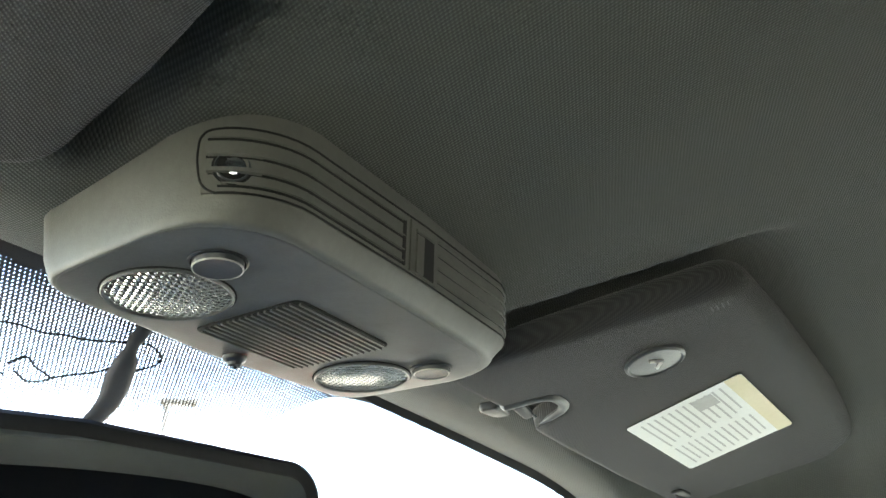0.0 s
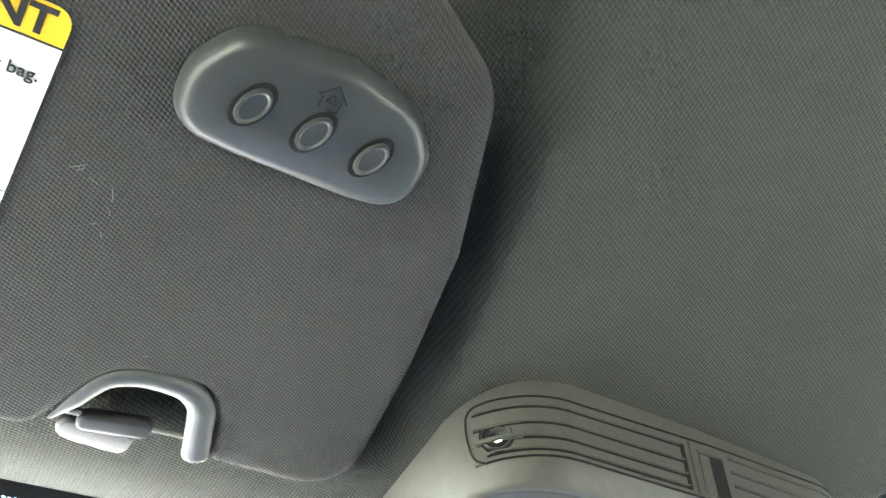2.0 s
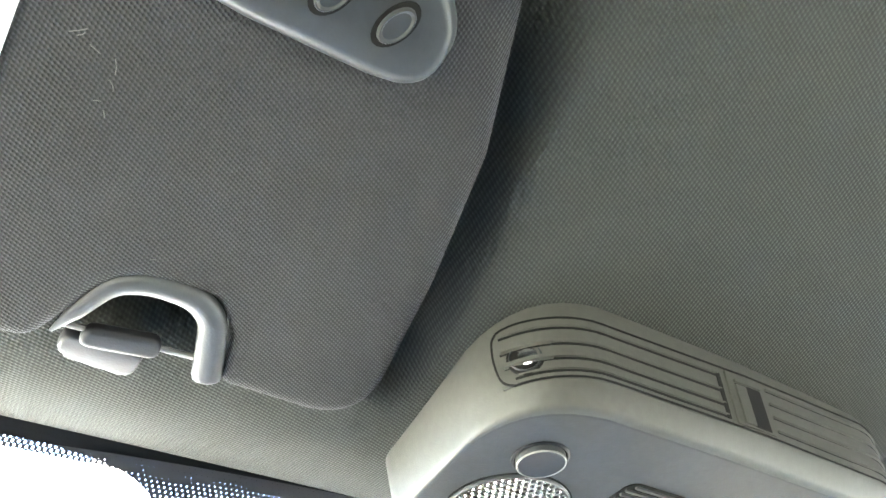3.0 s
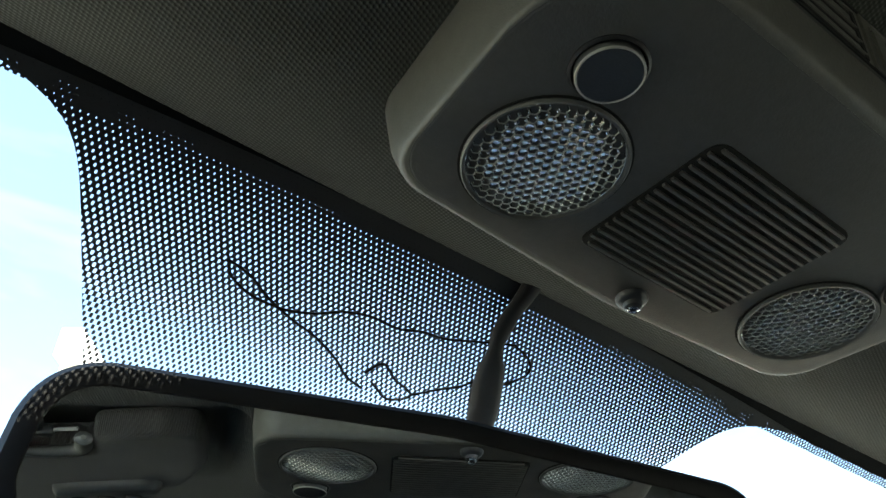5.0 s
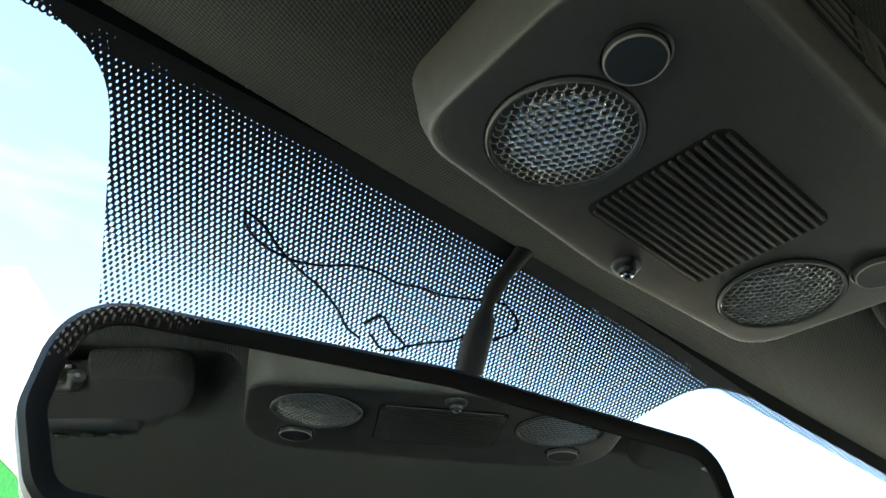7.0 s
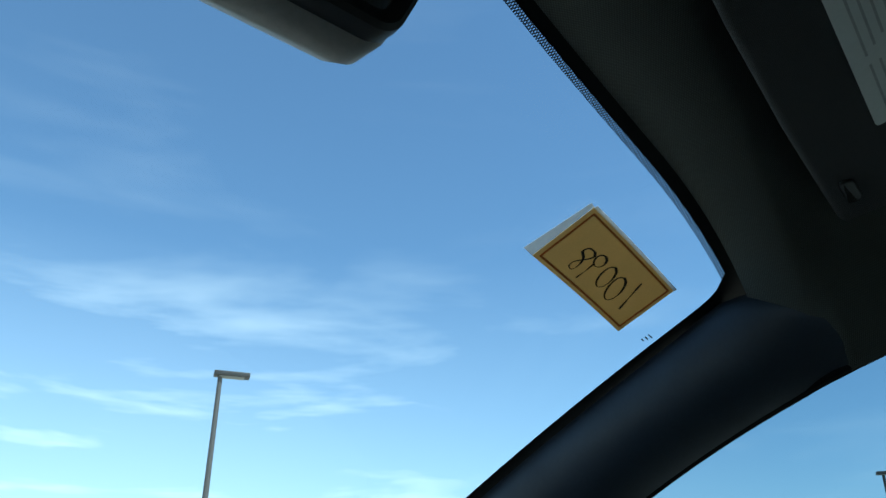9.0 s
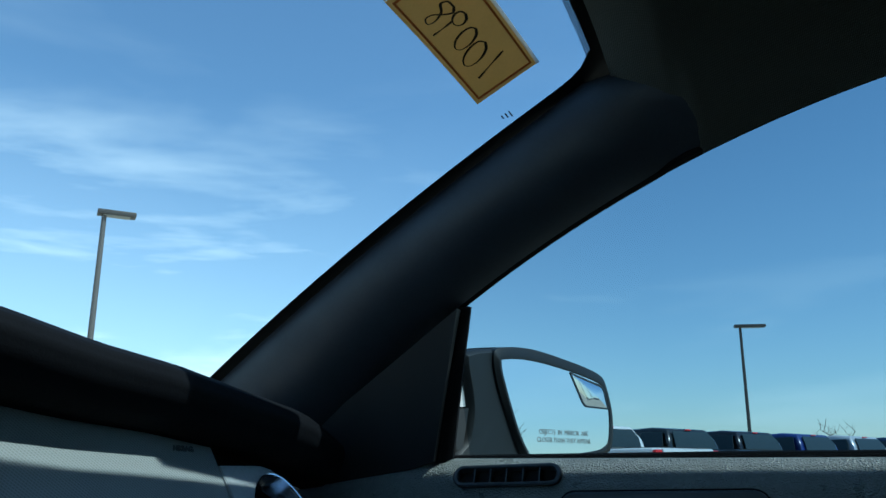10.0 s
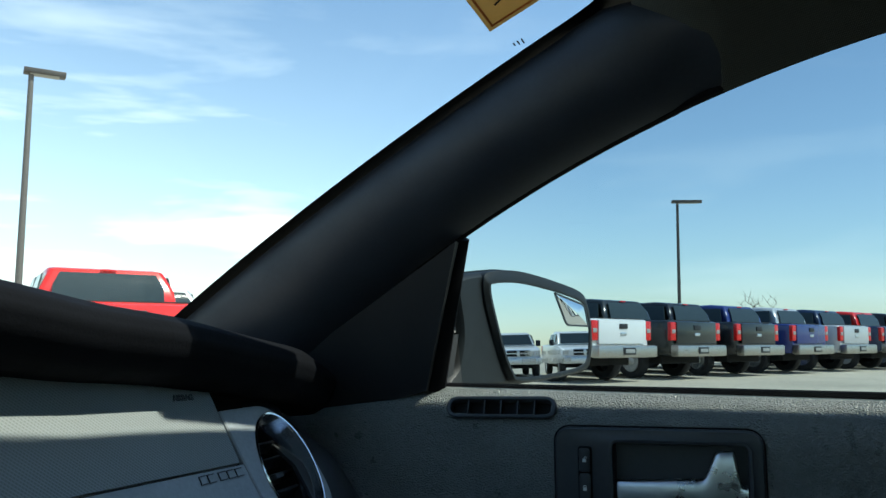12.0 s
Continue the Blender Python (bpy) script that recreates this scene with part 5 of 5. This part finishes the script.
def curve_loop(pts, n=6):
    """A closed smooth outline through pts."""
    out, m = [], len(pts)
    for i in range(m):
        a, b, c, d = (Vector(pts[(i + k) % m]) for k in (-1, 0, 1, 2))
        for k in range(n):
            f = k / n
            out.append(0.5 * (2 * b + (c - a) * f + (2 * a - 5 * b + 4 * c - d) * f * f + (3 * b - 3 * c + d - a) * f**3))
    return out


GL = curve_loop([(-0.0600, 0.0360), (-0.0530, 0.0425), (-0.0070, 0.0450), (0.0630, 0.0390), (0.1180, 0.0300), (0.1310, 0.0200), (0.1375, -0.0050), (0.1330, -0.0350), (0.1200, -0.0450), (0.0950, -0.0500), (0.0340, -0.0550), (-0.0120, -0.0555), (-0.0230, -0.0490), (-0.0365, -0.0280), (-0.0535, 0.0130)])
OUT = curve_loop([(-0.0680, 0.0430), (-0.0560, 0.0540), (-0.0040, 0.0578), (0.0690, 0.0505), (0.1230, 0.0410), (0.1390, 0.0270), (0.1485, -0.0080), (0.1420, -0.0420), (0.1260, -0.0520), (0.0960, -0.0560), (0.0340, -0.0605), (-0.0150, -0.0610), (-0.0300, -0.0520), (-0.0430, -0.0280), (-0.0620, 0.0130)])
part("mirror_glass", loft([[sm(p.x, p.y, 0.0) for p in GL], [sm(p.x, p.y, 0.001) for p in GL]]), M["mirror"], dm, "clean silvered mirror glass", smooth=False)
rings = [[sm(p.x, p.y, h) for p in q] for q, h in ((inset(GL, 0.0010), 0.0005), (inset(GL, 0.0003), 0.0020), (inset(GL, -0.0030), 0.0024), (OUT, -0.0015), (inset(OUT, -0.0006), -0.008))]
part("rim", loft(rings, False, False), M["housing"], dm, "dark grey rim")
HS = curve_loop([(-0.1075, 0.0360), (-0.0980, 0.0465), (-0.0560, 0.0535), (-0.0040, 0.0572), (0.0690, 0.0500), (0.1225, 0.0405), (0.1385, 0.0265), (0.1480, -0.0080), (0.1415, -0.0415), (0.1255, -0.0515), (0.0960, -0.0555), (0.0340, -0.0600), (-0.1150, -0.0630), (-0.1065, -0.0400), (-0.1000, -0.0080)])
rings = [[sm(p.x, p.y, h) for p in q] for q, h in ((inset(HS, 0.004), -0.004), (HS, -0.008), (inset(HS, -0.002), -0.02), (inset(HS, 0.004), -0.05), (inset(HS, 0.018), -0.08), (inset(HS, 0.034), -0.095))]
part("housing", loft(rings, True, True), M["housing"], dm, "dark grey plastic housing")
part("skull_cap", loft([[sm(p.x, p.y, h) for p in q] for q, h in ((inset(HS, -0.0030), -0.020), (inset(HS, 0.0020), -0.052), (inset(HS, 0.015), -0.084), (inset(HS, 0.032), -0.100))], False, True), M["car_white"], dm, "pale painted skull cap")
part("foot", loft([[(0.735, 0.245, 0.905), (0.735, 0.330, 0.905), (0.735, 0.330, 0.945), (0.735, 0.250, 0.962)], [sm(-0.116, -0.062, -0.006), sm(-0.116, -0.062, -0.07), sm(-0.104, -0.016, -0.07), sm(-0.101, -0.010, -0.008)]]), M["housing"], dm, "broad mirror foot on the door", smooth=False)
part("cap_end", loft([[sm(x, y, h) for x, y in ((-0.150, -0.012), (-0.1005, -0.0085), (-0.1070, 0.0430), (-0.1180, 0.0480), (-0.1400, 0.0470))] for h in (-0.070, -0.012)]), M["car_white"], dm, "pale painted inner end of the cap", smooth=False)
SP = rounded([(0.0605, 0.0382, 0.001), (0.1285, 0.0262, 0.010), (0.1365, -0.0005, 0.002), (0.0860, 0.0000, 0.012)], 8)
spot = part("spot_mirror_rim", loft([[sm(p.x, p.y, h) for p in q] for q, h in ((SP, 0.0011), (SP, 0.0019), (inset(SP, 0.0018), 0.0019), (inset(SP, 0.0018), 0.0011))], False, False), M["bezel"], dm, "thin dark outline of the blind-spot mirror")
cx, cy = 0.107, 0.015
spo = inset(SP, 0.0018)
rings = []
for k in range(6):
    f = 1 - k / 5 * 0.98
    rings.append([sm(cx + (p.x - cx) * f, cy + (p.y - cy) * f, 0.0012 + 0.0022 * (1 - f * f)) for p in spo])
part("spot_mirror", loft(rings, False, True), M["mirror"], dm, "convex blind-spot mirror")
for text, y in (("OBJECTS  IN  MIRROR  ARE", -0.0310), ("CLOSER THAN THEY APPEAR", -0.0395)):
    words(text, 0.0076, SM @ pose(0.0450, y - 0.0015, 0.0012), M["light"], dm, align="CENTER", depth=0.00005)

# ---- outside ----
ground = part("ground", grid(lambda u, v: (-900 + 1800 * u, -900 + 1800 * v, -0.03), 8, 8), M["concrete"])
tagged(ground, "sun-bleached pale concrete car lot", "ground", kind="structure")


def lamp_post(at, turn, head, material, label):
    post = thing("street_lamp", label, "street lamp", (at[0], at[1], -0.03), "car lot lamps")
    post.rotation_euler = (0, 0, radians(turn))
    m = Matrix.Translation((at[0], at[1], 0)) @ pose(0, 0, 0, 0, 0, turn)
    part("base", lathe([(0.30, -0.03), (0.30, 0.75), (0.26, 0.80), (0.0, 0.80)], m, 20), M["concrete"], post, "round concrete footing")
    part("pole", lathe([(0.11, 0.8), (0.075, at[2] - 0.1), (0.0, at[2] - 0.08)], m, 14), material, post, "tapered steel pole")
    part("arm", box(0.35, 0.07, 0.07, (0.17, 0, at[2] - 0.14), 0.01, m), M["pole"], post)
    hd = part("head", box(head, 0.40, 0.16, (0.02 + head * 0.30, 0, at[2] - 0.10), 0.035, m), M["pole"], post, "flat shoebox lamp head")
    part("diffuser", box(head * 0.7, 0.3, 0.02, (0.02 + head * 0.30, 0, at[2] - 0.19), 0.004, m), M["light"], hd, "frosted lens")
    return post


lamp_post((18.30, 19.55, 8.80), -40, 1.15, M["silverpole"], "tall weathered lamp post with a flat shoebox head")
lamp_post((48.85, 2.75, 8.85), -75, 1.7, M["pole"], "tall dark lamp post with a flat shoebox head")


def pickup(at, heading, body, label, roof=None):
    """A full-size crew-cab pickup; heading in degrees clockwise from +y. Local y runs forward, the tailgate at y = 0."""
    t = thing("pickup_truck", label, "pickup truck", (at[0], at[1], -0.03), "parked pickup trucks")
    m = Matrix.Translation((at[0], at[1], -0.03)) @ pose(0, 0, 0, 0, 0, -heading)
    mat = M[body]

    def p(name, bm, material, parent=t, label=""):
        bm.transform(m)
        return part(name, bm, material, parent, label)

    def section(y, w, z0, z1, r=0.06):
        return [(q.x, y, q.y) for q in rounded([(-w, z0, r), (w, z0, r), (w, z1, r), (-w, z1, r)], 3)]

    p("body", loft([section(0.02, 0.90, 0.62, 1.30), section(0.10, 0.965, 0.56, 1.345), section(0.6, 0.99, 0.52, 1.345), section(2.0, 0.995, 0.48, 1.34), section(3.9, 0.99, 0.48, 1.33), section(5.0, 0.98, 0.52, 1.22), section(5.45, 0.95, 0.55, 1.14), section(5.62, 0.85, 0.62, 1.05)]), mat, label="long pressed-steel body")
    p("bed_floor", box(1.55, 1.75, 0.02, (0, 0.98, 1.352), 0.0), M["black"], label="dark open load bed")
    cab = p("cab", loft([section(1.92, 0.93, 1.30, 1.36, 0.04), section(1.98, 0.90, 1.30, 1.62, 0.10), section(2.16, 0.80, 1.30, 1.87, 0.12), section(2.6, 0.80, 1.30, 1.915, 0.12), section(3.35, 0.80, 1.30, 1.89, 0.12), section(3.75, 0.83, 1.30, 1.70, 0.10), section(4.25, 0.90, 1.28, 1.34, 0.04)]), M[roof] if roof else mat, label="rounded crew cab")
    def pane(rows, d):
        """A bent pane from rows (half width, y, z), d thick."""
        n = len(rows) - 1
        return solid(grid(lambda u, v: (rows[round(v * n)][0] * (2 * u - 1), rows[round(v * n)][1], rows[round(v * n)][2]), 4, n), d)

    p("rear_window", pane(((0.74, 1.895, 1.40), (0.73, 1.945, 1.62), (0.64, 2.065, 1.80)), 0.02), M["tint"], cab, "dark rear window")
    p("windscreen", loft([[(-0.78, 4.22, 1.37), (0.78, 4.22, 1.37), (0.70, 3.70, 1.80), (-0.70, 3.70, 1.80)], [(-0.78, 4.25, 1.38), (0.78, 4.25, 1.38), (0.70, 3.74, 1.81), (-0.70, 3.74, 1.81)]]), M["tint"], cab, "dark windscreen")
    for s in (-1, 1):
        for y0, y1, d in ((2.12, 2.92, 0.10), (3.02, 3.85, 0.28)):
            a = [(s * 0.918, y0, 1.42), (s * 0.925, y1 + 0.05, 1.42), (s * 0.83, y1 - d, 1.79), (s * 0.83, y0 + 0.08, 1.79)]
            p("side_window", loft([a, [(x + s * 0.02, y, z) for x, y, z in a]]), M["tint"], cab, "dark side window")
        lamp = p("tail_lamp", box(0.20, 0.10, 0.42, (s * 0.885, 0.02, 1.10), 0.03), M["red_lamp"], label="tall red tail lamp")
        p("reverse_lens", box(0.13, 0.02, 0.09, (s * 0.885, -0.032, 1.10), 0.01), M["light"], lamp, "pale reversing lens")
        p("headlamp", box(0.34, 0.12, 0.22, (s * 0.72, 5.53, 0.98), 0.04), M["light"], label="clear headlamp")
        p("door_mirror", box(0.20, 0.12, 0.26, (s * 1.10, 3.85, 1.42), 0.04), M["black"], label="black door mirror")
        for y in (1.15, 4.70):
            wm = Matrix.Translation((s * 0.84, y, 0.39)) @ pose(0, 0, 0, 0, 90 * s, 0)
            wh = p("wheel", lathe([(0.20, -0.13), (0.36, -0.13), (0.39, -0.09), (0.39, 0.09), (0.36, 0.13), (0.26, 0.14), (0.24, 0.10)], wm, 24), M["tyre"], label="black tyre")
            p("rim", lathe([(0.25, 0.09), (0.23, 0.12), (0.10, 0.09), (0.06, 0.12), (0.0, 0.12)], wm, 20), M["satin"], wh, "silver wheel")
    gate = p("tailgate", box(1.56, 0.06, 0.50, (0, -0.02, 1.07), 0.025), mat, label="flat pressed tailgate")
    p("gate_handle", box(0.26, 0.03, 0.11, (0, -0.055, 1.19), 0.012), M["black"], gate, "black tailgate latch")
    p("emblem", box(0.20, 0.02, 0.07, (0, -0.055, 1.03), 0.008), M["satin"], gate, "plain emblem bar")
    bumper = p("rear_bumper", box(1.94, 0.22, 0.26, (0, -0.10, 0.66), 0.05), M["bumper"], label="chrome step bumper")
    p("plate_bar", box(0.40, 0.02, 0.15, (0, -0.215, 0.67), 0.01), M["black"], bumper, "dark plate recess")
    p("bar", box(0.30, 0.02, 0.08, (0, -0.228, 0.67), 0.004), M["light"], bumper, "plain pale bar")
    p("front_bumper", box(1.94, 0.24, 0.30, (0, 5.62, 0.66), 0.07), M["satin"], label="chrome front bumper")
    gr = p("radiator_grille", box(1.06, 0.08, 0.30, (0, 5.585, 0.98), 0.03), M["satin"], label="chrome radiator grille")
    for s in (-0.27, 0.27):
        for z in (0.91, 1.05):
            p("opening", box(0.42, 0.02, 0.10, (s, 5.63, z), 0.01), M["deep_black"], gr, "dark grille opening")
    p("roof_lamp", box(0.22, 0.03, 0.03, (0, 2.11, 1.855), 0.01), M["red_lamp"], cab, "red high brake lamp")
    p("chassis", box(1.5, 4.8, 0.22, (0, 2.8, 0.46), 0.03), M["deep_black"], label="dark underbody")
    return t


ROW = [
    ("car_white", "white crew-cab pickup with chrome step bumper parked in a row"),
    ("car_green", "dark grey-green crew-cab pickup with chrome bumper parked in a row"),
    ("car_black", "black crew-cab pickup with chrome bumper parked in a row"),
    ("car_blue", "deep blue crew-cab pickup with chrome bumper parked in a row"),
    ("car_silver", "silver crew-cab pickup with chrome bumper parked in a row"),
    ("car_navy", "navy crew-cab pickup parked in a row"),
    ("car_red", "red crew-cab pickup parked in a row"),
    ("car_black", "black crew-cab pickup parked at the end of a row"),
    ("car_silver", "silver crew-cab pickup parked at the end of a row"),
]
for i, (body, label) in enumerate(ROW):
    pickup((17.67 + 2.29 * i, 2.18 - 1.41 * i), 31.6, body, label)
pickup((7.99, 6.69), 39.6, "car_red", "bright red crew-cab pickup parked ahead of the car")
pickup((12.5, 9.3), 34, "car_silver", "silver pickup parked beyond the red one")
for i in range(5):
    pickup((18.5 + 2.1 * i, -36.2 + 1.80 * i), -28, "car_white", "white pickup facing the car from across the lot")


def bare_tree(at, height, seed):
    rng = random.Random(seed)
    tree = thing("bare_tree", "leafless young tree at the edge of the lot", "tree", (at[0], at[1], -0.03))
    bm = bmesh.new()

    def limb(base, way, length, r, depth):
        pts, p, w = [], Vector(base), Vector(way)
        for k in range(5):
            pts.append(p.copy())
            p = p + w * length / 4
            w = (w + Vector((rng.uniform(-0.16, 0.16), rng.uniform(-0.16, 0.16), 0.05))).normalized()
        b = tube(pts, [r * (1 - 0.16 * k) for k in range(5)], 5)
        me = bpy.data.meshes.new("limb")
        b.to_mesh(me)
        b.free()
        bm.from_mesh(me)
        bpy.data.meshes.remove(me)
        if depth:
            for k in range(4):
                q = pts[1 + k]
                a = rng.uniform(0, 6.28)
                limb(q, (Vector((math.cos(a), math.sin(a), rng.uniform(0.5, 1.3)))).normalized(), length * rng.uniform(0.45, 0.65), r * 0.5, depth - 1)

    limb((at[0], at[1], -0.03), (0, 0, 1), height * 0.62, height * 0.020, 3)
    part("limbs", bm, M["bark"], tree, "grey-brown trunk and twigs")


bare_tree((72.0, -2.2), 5.2, 3)
bare_tree((24.0, -42.0), 6.5, 5)
bare_tree((20.0, -44.0), 6.0, 8)

# white roadside sign ahead
sign = thing("sign_board", "tall white roadside sign board with a green panel", "sign board", (3.6, 13.5, -0.03))
A, B = Vector((2.25, 11.8, 0)), Vector((5.03, 15.3, 0))
SB = frame_of(A, (B - A), (0, 0, 1))
L = 4.17
part("board", box(L, 7.66, 0.35, (L / 2, 3.80, -0.18), 0.02, SB), M["white"], sign, "white painted boards")
part("edge_trim", box(0.10, 7.66, 0.36, (L + 0.05, 3.80, -0.18), 0.01, SB), M["brown"], sign, "brown end trim")
part("cap_board", box(2.6, 0.50, 0.34, (1.0, 7.85, -0.18), 0.02, SB), M["white"], sign, "raised white end of the board")
part("cap_trim", box(0.09, 0.50, 0.35, (2.34, 7.85, -0.18), 0.01, SB), M["brown"], sign, "brown end trim")
part("green_panel", box(L - 0.02, 2.6, 0.03, (L / 2, 4.22, 0.01), 0.005, SB), M["green"], sign, "bright green panel")
part("panel_trim", box(L, 0.05, 0.05, (L / 2, 5.55, 0.01), 0.01, SB), M["shell"], sign, "brown-grey strip above the green")
for x, y, w, h in ((2.90, 6.06, 2.30, 0.09), (2.90, 5.72, 2.30, 0.09), (1.80, 5.89, 0.11, 0.43), (4.00, 5.89, 0.11, 0.43)):
    part("frame_box", box(w, h, 0.04, (x, y, 0.01), 0.005, SB), M["mid"], sign, "grey frame")
for i in range(9):
    part("print_bar", box(0.06 + 0.05 * (i % 3), 0.10 + 0.05 * (i % 2), 0.02, (1.9 + 0.24 * i, 7.05 - 0.04 * i, 0.005), 0.0, SB), M["silverpole"], sign)
